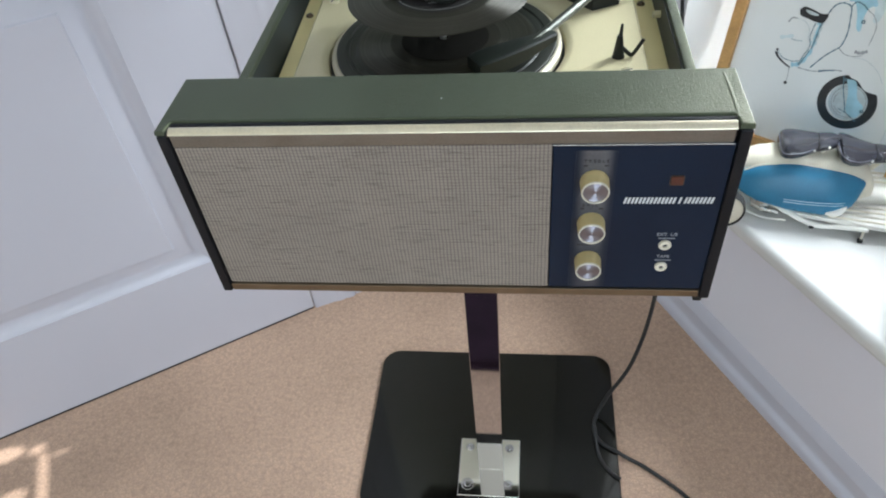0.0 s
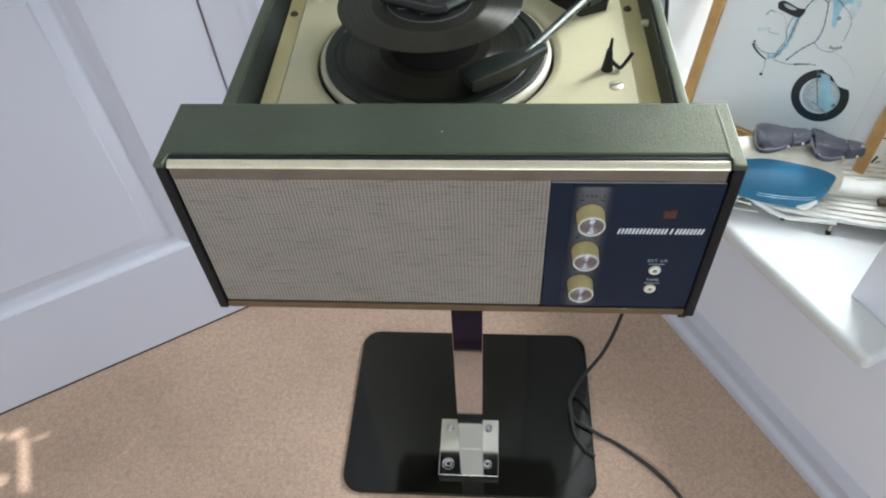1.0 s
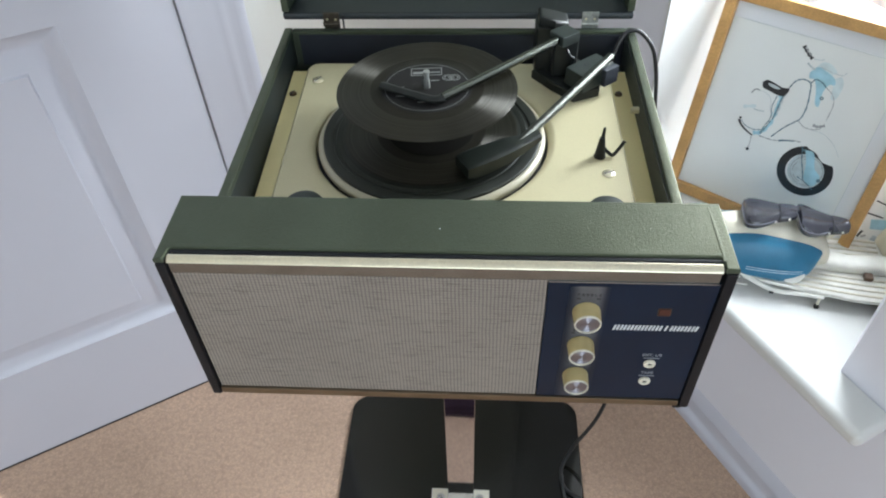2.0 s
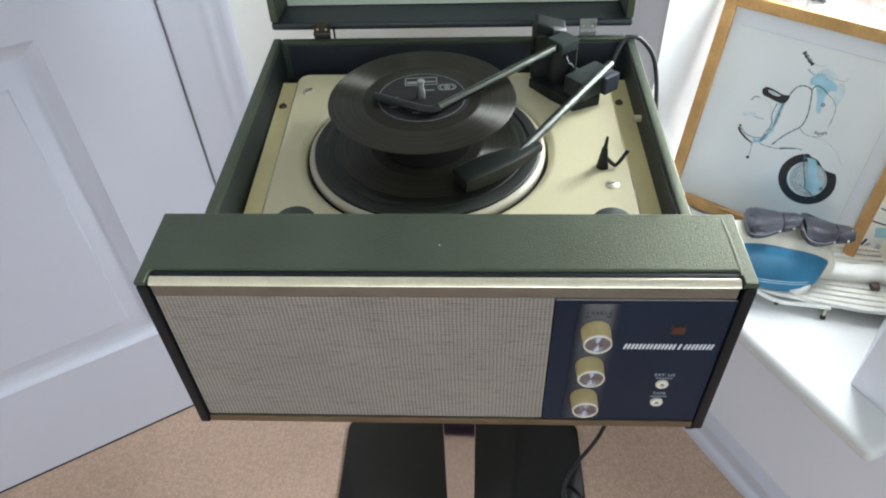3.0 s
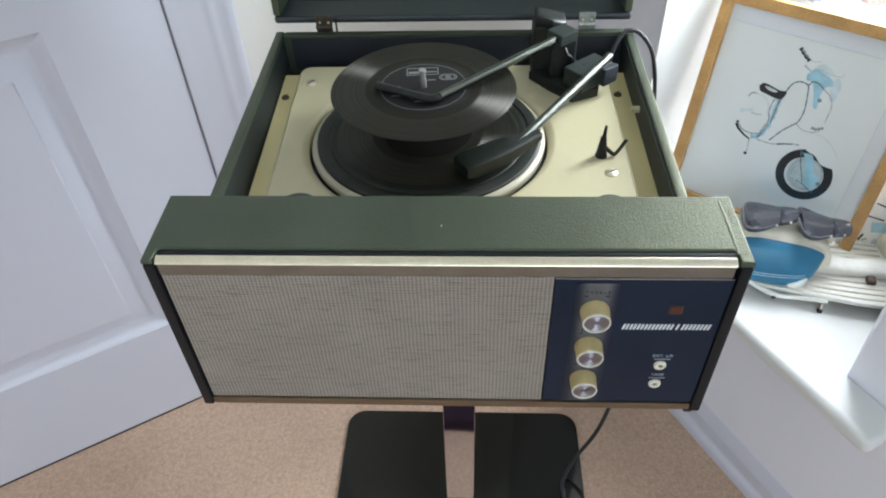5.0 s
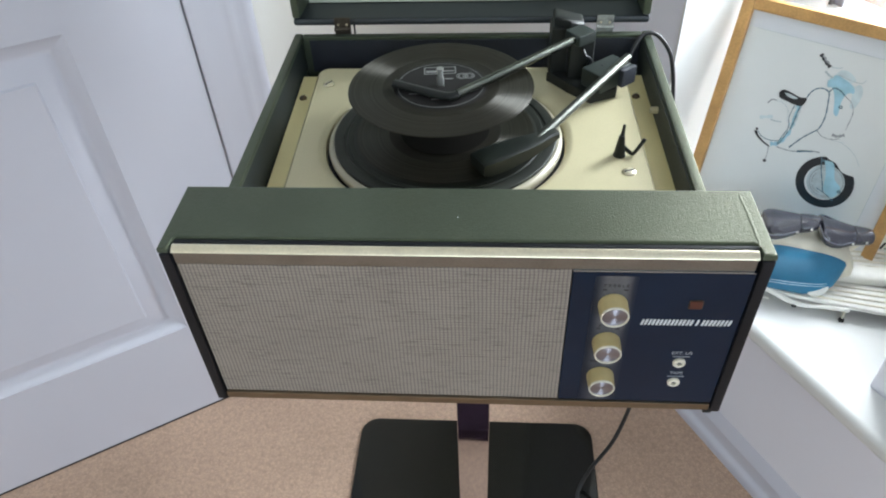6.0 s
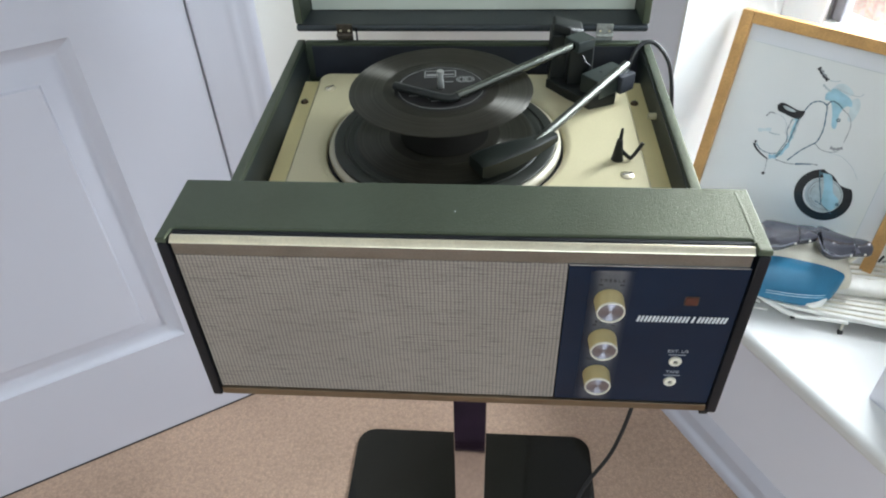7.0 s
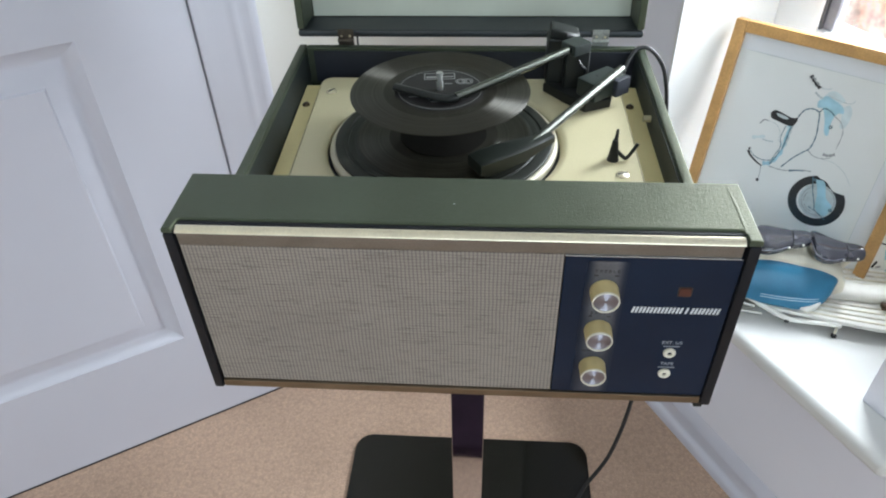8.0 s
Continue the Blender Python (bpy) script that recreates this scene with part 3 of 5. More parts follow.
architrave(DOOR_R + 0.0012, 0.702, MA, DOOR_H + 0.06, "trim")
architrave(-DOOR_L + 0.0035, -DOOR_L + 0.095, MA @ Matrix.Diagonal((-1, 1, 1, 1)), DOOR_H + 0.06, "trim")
# dark sheet set back behind the leaf's edge, standing in for shade in the gaps
solid("trim", box(DOOR_L - 0.002, DOOR_R + 0.002, 0.038, 0.11, 0.0, DOOR_H, m=MA), GASKET, "dark sheet behind the closed door, standing in for the gap's shade", "door lining", kind="structure")

# ---- window by the sill ----
win = thing("window_1", MB @ Matrix.Translation((0.16, DEPTH, SILL_Z)), "white plastic window above a deep white sill", "window", kind="structure")
FRAME = 0.037
x0, x1, z0, z1, TRANSOM = JAMB_FAR + 0.011, JAMB_NEAR - 0.118, SILL_Z + 0.001, HEAD_Z - 0.001, 0.655
for a in ((x0 - 0.046, x0 + FRAME, z0, z1), (x1 - FRAME, x1, z0, z1), (x0 + FRAME, x1 - FRAME, z0, z0 + FRAME), (x0 + FRAME, x1 - FRAME, z1 - FRAME, z1), (x0 + FRAME, x1 - FRAME, TRANSOM - 0.045, TRANSOM + 0.015)):
    part("window_frame", box(a[0], a[1], DEPTH, DEPTH + 0.06, a[2], a[3], 0.004, m=MB), UPVC, win)
for za, zb in ((z0 + FRAME, TRANSOM - 0.045), (TRANSOM + 0.015, z1 - FRAME)):
    ga, gb = x0 + FRAME, x1 - FRAME
    for q in ((ga, ga + 0.004, za, zb), (gb - 0.004, gb, za, zb)):
        part("gasket", box(q[0], q[1], DEPTH + 0.006, DEPTH + 0.02, q[2], q[3], m=MB), GASKET, win)
    # The sash's side lies in shade; the bead's grey stands in for it.
    part("glazing_bead", box(ga + 0.0045, ga + 0.0215, DEPTH + 0.010, DEPTH + 0.02, za, zb, 0.003, m=MB), BEAD_GREY, win, "glazing bead with the sash's shade put into its grey")
    pane = part("pane", box(ga + 0.001, gb - 0.001, DEPTH + 0.021, DEPTH + 0.025, za + 0.001, zb - 0.001, m=MB), GLASS, win, "clear window glass")
    pane.visible_shadow = False

# the sill: a thick board with a round nose and a horn past the opening
HORN, NOSE = 0.458, -0.044
pts = [(JAMB_FAR - 0.07, NOSE), (HORN, NOSE), (HORN, 0.0145), (JAMB_NEAR + 0.002, 0.0145), (JAMB_NEAR - 0.114, DEPTH + 0.06), (JAMB_FAR - 0.034, DEPTH + 0.06), (JAMB_FAR + 0.001, 0.0145), (JAMB_FAR - 0.07, 0.0145)]
b = prism(pts, SILL_Z - 0.028, SILL_Z)
rim = [e for e in b.edges if all(abs(v.co.y - NOSE) < 1e-6 for v in e.verts) or all(abs(v.co.x - HORN) < 1e-6 for v in e.verts)]
bmesh.ops.bevel(b, geom=rim, offset=0.0105, segments=5, profile=0.5, affect="EDGES")
b.transform(MB)
solid("window_sill", b, SILL_PAINT, "deep white gloss-painted window sill with rounded nose", "window sill", kind="structure")

# plastered far reveal: an added sheet without the wall's blue skylight tint
pts = [(JAMB_FAR - 0.0020, 0.0135), (JAMB_FAR + 0.0020, 0.0135), (JAMB_FAR + 0.0020 - SPLAY * 0.73, 0.2385), (JAMB_FAR - 0.0020 - SPLAY * 0.73, 0.2385)]
solid("trim", prism(pts, SILL_Z + 0.0005, HEAD_Z - 0.001, m=MB), SILL_PAINT, "white painted plaster window reveal", "window reveal", kind="structure")

# rear window
rw = thing("window_2", REAR @ Matrix.Translation((1.3, 0.1, 0.85)), "wide white-framed window", "window", kind="structure")
for a in ((0.452, 0.51, 0.852, 2.048), (2.09, 2.148, 0.852, 2.048), (0.51, 2.09, 0.852, 0.91), (0.51, 2.09, 1.99, 2.048), (1.27, 1.33, 0.91, 1.99)):
    part("window_frame", box(a[0], a[1], 0.10, 0.16, a[2], a[3], 0.004, m=REAR), UPVC, rw)
for a in ((0.511, 1.269), (1.331, 2.089)):
    pane = part("pane", box(a[0], a[1], 0.125, 0.129, 0.911, 1.989, m=REAR), GLASS, rw, "clear window glass")
    pane.visible_shadow = False

# ---- outdoors ----
solid("ground", prism([(-60, -60), (60, -60), (60, 60), (-60, 60)], -0.60, -0.55), GRASS, "green garden ground outside the windows", "ground", kind="structure")
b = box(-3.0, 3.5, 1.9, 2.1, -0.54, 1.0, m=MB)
solid("backdrop", b, GLOWING_BRICK, "brownish-pink brick garden wall outside, glowing in place of daylight", "garden wall", kind="structure")


# ---- the pedestal stand ----
def build_stand():
    st = thing("pedestal_stand", Matrix.Translation((-0.004, 0.26, 0.0)), "chrome pedestal stand with gloss black base on carpet", "stand")
    part("base_plate", prism(rounded(-0.214, 0.206, 0.100, 0.417, 0.032), 0.001, 0.009, 0.0025), GLOSS_BLACK, st, "gloss black base plate with round corners")
    # flat bar standing on the mirror-bright fixing plate
    b = box(-0.0210, 0.0190, 0.1735, 0.1800, 0.0227, 0.640, 0.0010, 3)
    for v in b.verts:                                  # it leans a little and widens towards its top
        up = (v.co.z - 0.0227) / 0.617
        v.co.x += up * (0.0028 + (0.0008 if v.co.x > 0 else -0.0004))
    part("column", b, COLUMN_CHROME, st, "flat chrome-plated upright bar")
    part("top_bracket", box(-0.06, 0.06, 0.14, 0.30, 0.640, 0.650, 0.002), BLACK_PLASTIC, st, "black top bracket")
    part("fixing_plate", box(-0.0530, 0.0455, 0.1270, 0.2280, 0.0095, 0.0225, 0.0012, 3), PLATE_CHROME, st, "square mirror-chrome fixing plate")
    for x, y, r in ((-0.0370, 0.2120, 0.0066), (0.0280, 0.2120, 0.0070), (-0.0375, 0.1465, 0.0100), (0.0270, 0.1475, 0.0076)):
        at = Matrix.Translation((x, y, 0.0226))
        washer = part("bolt", lathe([(r, 0), (r, 0.0007), (r * 0.93, 0.0011), (r * 0.68, 0.0011)], 28, at, cap=False), CHROME, st)
        part("head", lathe([(r * 0.68, 0.0004), (r * 0.68, 0.0026), (r * 0.56, 0.0034), (r * 0.34, 0.0036), (r * 0.28, 0.0018), (0, 0.0018)], 6 if r > 0.009 else 24, at), CHROME, washer)
    return st


build_stand()


def reflected_standin():
    """An unseen plum stack of three soft-edged layers, added in place of a person's feet mirrored in the column."""
    place = Matrix.Translation((-0.010, -0.125, 0.0))
    cover = thing("reflected_standin", place, "unseen dark plum stand-in on the carpet, reflected in the column", "blanket")
    for k, (dx, dy, turn) in enumerate(((0, 0, 0), (0.004, -0.005, 1.5), (-0.003, -0.003, -1.0))):
        z = 0.0005 + 0.0105 * k
        b = box(-0.17, 0.17, -0.095, 0.095, z, z + 0.0100, 0.0046, 4, m=place @ Matrix.Translation((dx, dy, 0)) @ Matrix.Rotation(radians(turn), 4, "Z"))
        bmesh.ops.subdivide_edges(b, edges=[e for e in b.edges if e.calc_length() > 0.05], cuts=14, use_grid_fill=True)
        for v in b.verts:
            v.co.y += 0.004 * noise.noise(v.co * 14)
            v.co.z += 0.0008 * noise.noise(v.co * 30) if k == 2 else 0.0
        part("dark_layer", b, PLUM, cover)
    return cover


PLUM = material("plum_standin", (0.026, 0.014, 0.024), 0.9, vary=0.25, scale=30, fine=0.2, fine_scale=500, bump=0.5, bump_scale=300, spec=0.15)
reflected_standin()


# ---- the record player ----
TOP, RIM, BASE = 0.820, 0.757, 0.652          # front block's top, side walls' top, underside
X0, X1, BACK = -0.207, 0.200, 0.446
DECK, LEDGE = 0.734, 0.7235
HUB = Vector((-0.0288, 0.263, 0.0))             # the spindle
PLATE_HUB = Vector((-0.0266, 0.263, 0.0))      # the platter
player = thing("record_player", Matrix.Translation((0, 0.22, BASE)), "open 1960s portable record player, dark green case, on chrome pedestal", "record player")


def screw(name, x, y, z, r, mat, parent, turn=20, proud=0.0022):
    b = lathe([(r, 0), (r, proud * 0.35), (r * 0.8, proud * 0.8), (r * 0.35, proud), (0, proud)], 24)
    b.transform(Matrix.Translation((x, y, z)))
    ob = part(name, b, mat, parent)
    s = box(-r * 0.8, r * 0.8, -r * 0.11, r * 0.11, proud * 0.75, proud * 1.06, m=Matrix.Translation((x, y, z)) @ Matrix.Rotation(radians(turn), 4, "Z"))
    part("slot", s, PRINT_DARK, ob)
    return ob


def build_case():
    W = 0.010
    skew = Matrix.Translation((X0, 0.060, 0)) @ Matrix.Rotation(radians(0.9), 4, "Z")
    part("side_wall", box(-0.002, W - 0.002, 0, BACK - 0.060, BASE + 0.008, RIM, 0.0022, m=skew), LEATHER, player)
    part("side_wall", box(X1 - W, X1, 0.060, BACK, BASE + 0.008, RIM, 0.0022), LEATHER, player)
    part("back_wall", box(X0 + 0.002, X1 - W, BACK - W, BACK, BASE + 0.008, RIM - 0.0005, 0.002), LEATHER, player)
    part("inner_lining", box(X0 + W + 0.001, X1 - W - 0.001, BACK - W - 0.002, BACK - W - 0.0004, LEDGE - 0.01, RIM - 0.004), LINING_NAVY, player, "dark navy lining paper")
    # Wedge also fills the gap to the ledge; its dark colour doubles as shade.
    b = bmesh.new()
    rows = []
    for y, top, foot in ((0.064, -0.1992, -0.1892), (BACK - W - 0.003, -0.2050, -0.2030)):
        rows.append([b.verts.new(v) for v in ((top - 0.0010, y, RIM - 0.003), (top, y, RIM - 0.003), (foot, y, LEDGE - 0.004), (top - 0.0010, y, LEDGE - 0.004))])
    for k in range(4):
        b.faces.new((rows[0][k], rows[0][(k + 1) % 4], rows[1][(k + 1) % 4], rows[1][k]))
    b.faces.new(rows[0])
    b.faces.new(rows[1])
    part("inner_lining", b, LINING_GREEN, player, "dark green inner cloth")
    part("inner_lining", box(X1 - W - 0.0016, X1 - W - 0.0004, 0.066, BACK - W - 0.003, LEDGE - 0.01, RIM - 0.003), LINING_GREEN, player, "dark green inner cloth")
    part("underside", box(X0 + 0.002, X1 - 0.002, 0.012, BACK - 0.002, BASE - 0.002, BASE + 0.008, 0.002), EDGE_BLACK, player)
    # front block with a hollow for the controls: top, cheeks and floor
    lip = [(-0.2005, -0.0015), (-0.1935, -0.0015), (-0.1925, 0.0085), (-0.1905, 0.0100), (0.1875, 0.0100), (0.1900, 0.0085), (0.1905, -0.0015), (0.1995, -0.0015), (0.1995, 0.0650), (-0.2015, 0.0662)]
    b = prism(lip, TOP - 0.0042, TOP, 0.0016, segments=3)
    box(-0.1995, 0.1985, 0.0105, 0.0635, TOP - 0.010, TOP - 0.0043, bm=b)
    part("front_top", b, LEATHER, player, "worn dark green leathercloth top ledge")
    part("seam", tube([(0.1906, 0.0060, TOP - 0.0002), (0.1910, 0.0300, TOP), (0.1904, 0.0600, TOP - 0.0002)], 0.0012, 8, flat=0.25), LEATHER, player, "overlapped leathercloth seam")
    part("paint_fleck", lathe([(0.0005, 0), (0.0004, 0.0002), (0, 0.0002)], 10, Matrix.Translation((-0.0020, 0.0330, TOP))), PRINT_WHITE, player)
    part("front_back", box(-0.2000, 0.1990, 0.0520, 0.0620, BASE + 0.008, TOP - 0.010, 0.001), LEATHER, player)
    for xa, xb in ((-0.2005, -0.1925), (0.1915, 0.1995)):
        part("front_cheek", box(xa, xb, -0.0025, 0.0520, BASE + 0.002, TOP - 0.0045, 0.0016), EDGE_BLACK, player, "black edging strip")
    part("front_lip", box(-0.1920, 0.1910, 0.0055, 0.0094, TOP - 0.0095, TOP - 0.0012, 0.001), EDGE_BLACK, player)
    part("corner_foot", box(0.1890, 0.1960, 0.002, 0.010, BASE - 0.006, BASE - 0.0022, 0.0012), BLACK_PLASTIC, player)
    part("baffle", box(-0.192, 0.191, 0.004, 0.012, BASE + 0.002, TOP - 0.011), EDGE_BLACK, player)


def build_front():
    # extruded trim: a bright rounded upper bead over a flat satin band
    part("trim_band", box(-0.1916, 0.1892, -0.0003, 0.0050, 0.8045, 0.8150, 0.0006), BAND, player, "bronze-grey satin metal band")
    prof = [(0.0052, 0.8156), (0.0052, 0.8172), (0.0046, 0.8186), (0.0030, 0.8188), (0.0006, 0.8176), (-0.0011, 0.8161), (-0.0013, 0.8155), (-0.0006, 0.8152), (0.0052, 0.8152)]
    b = bmesh.new()
    ends = [[b.verts.new((x, y, z)) for y, z in prof] for x in (-0.1918, 0.1894)]
    for k in range(len(prof)):
        j = (k + 1) % len(prof)
        b.faces.new((ends[0][k], ends[0][j], ends[1][j], ends[1][k]))
    b.faces.new(ends[0])
    b.faces.new(ends[1])
    part("trim_strip", b, SILVER, player, "brushed aluminium trim strip")
    # cloth on a softly padded board
    b = box(-0.1915, 0.0738, 0.000, 0.0036, 0.6635, 0.8042, 0.0008)
    part("speaker_grille", b, CLOTH, player, "pale beige woven loudspeaker cloth")
    part("bottom_strip", box(-0.1918, 0.1908, -0.0020, 0.0036, 0.6555, 0.6630, 0.0010), GOLD, player, "dull gilt bottom strip")
    panel = part("control_panel", box(0.0744, 0.1910, -0.0004, 0.0036, 0.6635, 0.8040, 0.0006), NAVY, player, "navy blue control panel")
    part("divider_bead", box(0.0740, 0.1900, -0.0018, -0.0006, 0.8041, 0.8046, 0.0002), CHROME, panel, "thin bright bead")
    plate = prism(rounded(0.0895, 0.1175, 0.6650, 0.7995, 0.002), 0.0, 0.0004, m=basis(Vector((0, -0.0005, 0)), Vector((1, 0, 0)), Vector((0, 0, 1)), Vector((0, -1, 0))))
    part("knob_plate", plate, KNOB_PLATE, panel, "dull silver-blue plate behind the knobs")
    for z, turn in ((0.7735, 60), (0.7347, 35), (0.6957, 65)):
        at = basis(Vector((0.1032, -0.0012, z)), Vector((1, 0, 0)), Vector((0, 0, 1)), Vector((0, -1, 0)))
        low = at @ Matrix.Diagonal((1, 1, 0.93, 1))
        body = lathe([(0.0098, 0), (0.0100, 0.001), (0.0095, 0.0128), (0.0093, 0.0134), (0.0086, 0.0138), (0.0084, 0.0126)], 64, low, cap=False)
        knob = part("knob", body, KNOB_CREAM, player, "cream ribbed knob with spun metal cap")
        ring = lathe([(0.00955, 0.0128), (0.00945, 0.0136), (0.0092, 0.0141), (0.0086, 0.0141), (0.0084, 0.0132), (0.0084, 0.0127), (0.00955, 0.0128)], 48, low, cap=False)
        part("rim", ring, KNOB_RIM, knob)
        turned = [(0.0084, 0.0126)]
        for i in range(11):
            r = 0.0081 - 0.0007 * i
            turned += [(r, 0.0130), (r - 0.00035, 0.01285)]
        cap = lathe(turned + [(0, 0.0128)], 64, low)
        part("cap", cap, SPUN, knob, "spun aluminium cap", origin=at @ Matrix.Rotation(radians(turn), 4, "Z"))
    at = basis(Vector((0.1036, -0.0011, 0.7906)), Vector((1, 0, 0)), Vector((0, 0, 1)), Vector((0, -1, 0)))
    lettering("T R E B L E", 0.0036, PRINT_DARK, "control_lettering", panel, at)
    at = basis(Vector((0.1015, -0.0011, 0.7512)), Vector((1, 0, 0)), Vector((0, 0, 1)), Vector((0, -1, 0)))
    lettering("B A S S", 0.0036, PRINT_DARK, "control_lettering", panel, at)
    for z, xs in ((0.7868, (0.0965, 0.1105)), (0.7480, (0.0965, 0.1095)), (0.7118, (0.0955, 0.0985, 0.1015))):
        for x in xs:
            part("printed_mark", box(x - 0.0014, x + 0.0014, -0.0012, -0.0008, z - 0.0005, z + 0.0005), PRINT_DARK, panel)
    # maker's mark
    n, xa, xb = 12, 0.1245, 0.1860
    step = (xb - xa) / n
    slant = Matrix.Identity(4)
    slant[0][2] = 0.22
    for k in range(n):
        w = step * (0.26 if k == 7 else 0.76)
        c = xa + step * (k + 0.5)
        lean_by = Matrix.Translation((0, 0, 0.7555)) @ slant @ Matrix.Translation((0, 0, -0.7555))
        bar = None
        for xa2, xb2 in (((c - w / 2, c + w / 2),) if k == 7 else ((c - w / 2, c - w * 0.14), (c + w * 0.14, c + w / 2))):
            bar = box(xa2, xb2, -0.0010, -0.0004, 0.7528, 0.7582, m=lean_by, bm=bar)
        part("mark_bar", bar, PRINT_WHITE, panel)
    at = basis(Vector((0.1584, -0.0004, 0.7733)), Vector((1, 0, 0)), Vector((0, 0, 1)), Vector((0, -1, 0)))
    lens = part("pilot_lamp", prism(rounded(-0.0041, 0.0041, -0.0036, 0.0036, 0.0012, 4), 0.0, 0.0009, 0.0003, m=at), LAMP_RED, player, "dark amber-red square pilot lamp lens")
    part("bezel", prism(rounded(-0.0049, 0.0049, -0.0044, 0.0044, 0.0014, 4), 0.0, 0.0003, m=at), DARK_BRASS, lens)
    for z, words in ((0.7119, "EXT. L/S"), (0.6890, "TAPE")):
        at = basis(Vector((0.1585, -0.0004, z)), Vector((1, 0, 0)), Vector((0, 0, 1)), Vector((0, -1, 0)))
        jack = part("socket", lathe([(0.0046, 0), (0.0046, 0.0012), (0.0040, 0.0019), (0.0019, 0.0019), (0.0017, 0.0004), (0, 0.0004)], 32, at), KNOB_RIM, player, "cream jack socket")
        part("hole", lathe([(0.0017, 0.0005), (0, 0.0006)], 20, at), PRINT_DARK, jack)
        at2 = basis(Vector((0.1588, -0.0006, z + 0.0105)), Vector((1, 0, 0)), Vector((0, 0, 1)), Vector((0, -1, 0)))
        lettering(words, 0.0042, PRINT_GREY, "socket_lettering", panel, at2)
        part("rule", box(0.1530, 0.1650, -0.0008, -0.0004, z + 0.0064, z + 0.0069), PRINT_GREY, panel)


def build_deck():
    W = 0.0105
    part("deck_ledge", prism([(-0.1888, 0.064), (X1 - W, 0.064), (X1 - W, 0.4035), (-0.2016, 0.4035)], LEDGE - 0.004, LEDGE, 0.001), LEDGE_CREAM, player, "yellowed cream enamelled mounting board")
    # raised plate with round corners and a sunken well for the turntable
    out = [(x + (0.403 - y) * 0.037 if x < 0 else x, y) for x, y in rounded(-0.1812, 0.1675, 0.085, 0.4045, 0.012, 6)]
    b = bmesh.new()
    R, N = 0.1192, 96
    outer_low = [b.verts.new((x - 0.002 * (1 if x < 0 else -1), y, LEDGE)) for x, y in out]
    outer_mid = [b.verts.new((x, y, DECK - 0.003)) for x, y in out]
    outer_top = [b.verts.new((x * 0.985, 0.249 + (y - 0.249) * 0.985, DECK)) for x, y in out]
    for p, q in ((outer_low, outer_mid), (outer_mid, outer_top)):
        for k in range(len(out)):
            j = (k + 1) % len(out)
            b.faces.new((p[k], p[j], q[j], q[k]))
    rings = []
    for r, z in ((R + 0.0085, DECK), (R + 0.0055, DECK - 0.0006), (R + 0.0020, DECK - 0.0022), (R + 0.0004, DECK - 0.0040), (R, DECK - 0.007), (R, DECK - 0.0100)):
        rings.append([b.verts.new((PLATE_HUB.x + r * math.cos(2 * math.pi * k / N), PLATE_HUB.y + r * math.sin(2 * math.pi * k / N), z)) for k in range(N)])
    for p, q in zip(rings, rings[1:]):
        for k in range(N):
            b.faces.new((p[k], p[(k + 1) % N], q[(k + 1) % N], q[k]))
    b.faces.new(rings[-1])
    edges = [e for e in b.edges if len(e.link_faces) == 1 and all(abs(v.co.z - DECK) < 1e-6 for v in e.verts)]
    bmesh.ops.triangle_fill(b, use_beauty=True, use_dissolve=False, edges=edges)
    part("deck_plate", b, DECK_CREAM, player, "cream enamelled autochanger deck")
    at = Matrix.Translation((PLATE_HUB.x, PLATE_HUB.y, 0))
    # Black ring in the well's gap, put there as the gap's shade.
    part("well_shade", lathe([(0.1130, LEDGE + 0.0006), (0.1188, LEDGE + 0.0006), (0.1188, LEDGE + 0.0016), (0.1130, LEDGE + 0.0016), (0.1130, LEDGE + 0.0006)], 96, at, cap=False), EDGE_BLACK, player, "black ring standing in for shade under the platter's edge")
    plat = part("platter", lathe([(0.1135, DECK - 0.0098), (0.1158, DECK - 0.0060), (0.1163, DECK - 0.0022), (0.1160, DECK - 0.0004), (0.1146, DECK + 0.0014), (0.1120, DECK + 0.0024), (0.1110, DECK + 0.0016), (0, DECK + 0.0016)], 96, at), PLATTER_PAINT, player, "pale grey-cream turntable platter")
    prof = [(0.1105, DECK + 0.0017), (0.1103, DECK + 0.0042), (0.1092, DECK + 0.0050), (0.1010, DECK + 0.0050), (0.1000, DECK + 0.0036), (0.0975, DECK + 0.0036), (0.0965, DECK + 0.0050)]
    r = 0.093
    while r > 0.03:
        prof += [(r, DECK + 0.0050), (r - 0.001, DECK + 0.0042), (r - 0.003, DECK + 0.0042), (r - 0.004, DECK + 0.0050)]
        r -= 0.011
    prof += [(0.004, DECK + 0.0050)]
    part("rubber_mat", lathe(prof, 96, at), RUBBER, plat, "ribbed black rubber mat")
    at = Matrix.Translation((HUB.x, HUB.y, 0))
    part("spindle", lathe([(0.0032, DECK + 0.0046), (0.0032, 0.7985), (0.0024, 0.8000), (0.0024, 0.8060), (0.0034, 0.8064), (0.0033, 0.8082), (0, 0.8086)], 24, at), SPINDLE_STEEL, player, "tall steel autochanger spindle")
    for x, y, t in ((-0.163, 0.366, 55), (0.147, 0.203, 20)):
        screw("screw", x, y, DECK, 0.0062, SILVER, player, t)
    for x, y in ((-0.1915, 0.353), (0.1755, 0.355)):
        screw("screw", x, y, LEDGE, 0.0042, BRASS, player, 70, 0.003)
    at = basis(Vector((X1 - W - 0.001, 0.304, 0.738)), Vector((0, 1, 0)), Vector((0, 0, 1)), Vector((1, 0, 0)))
    part("stud", lathe([(0.0036, 0.0), (0.0036, -0.006), (0.003, -0.008), (0, -0.008)], 20, at), DECK_CREAM, player, "cream stud on the inner wall")
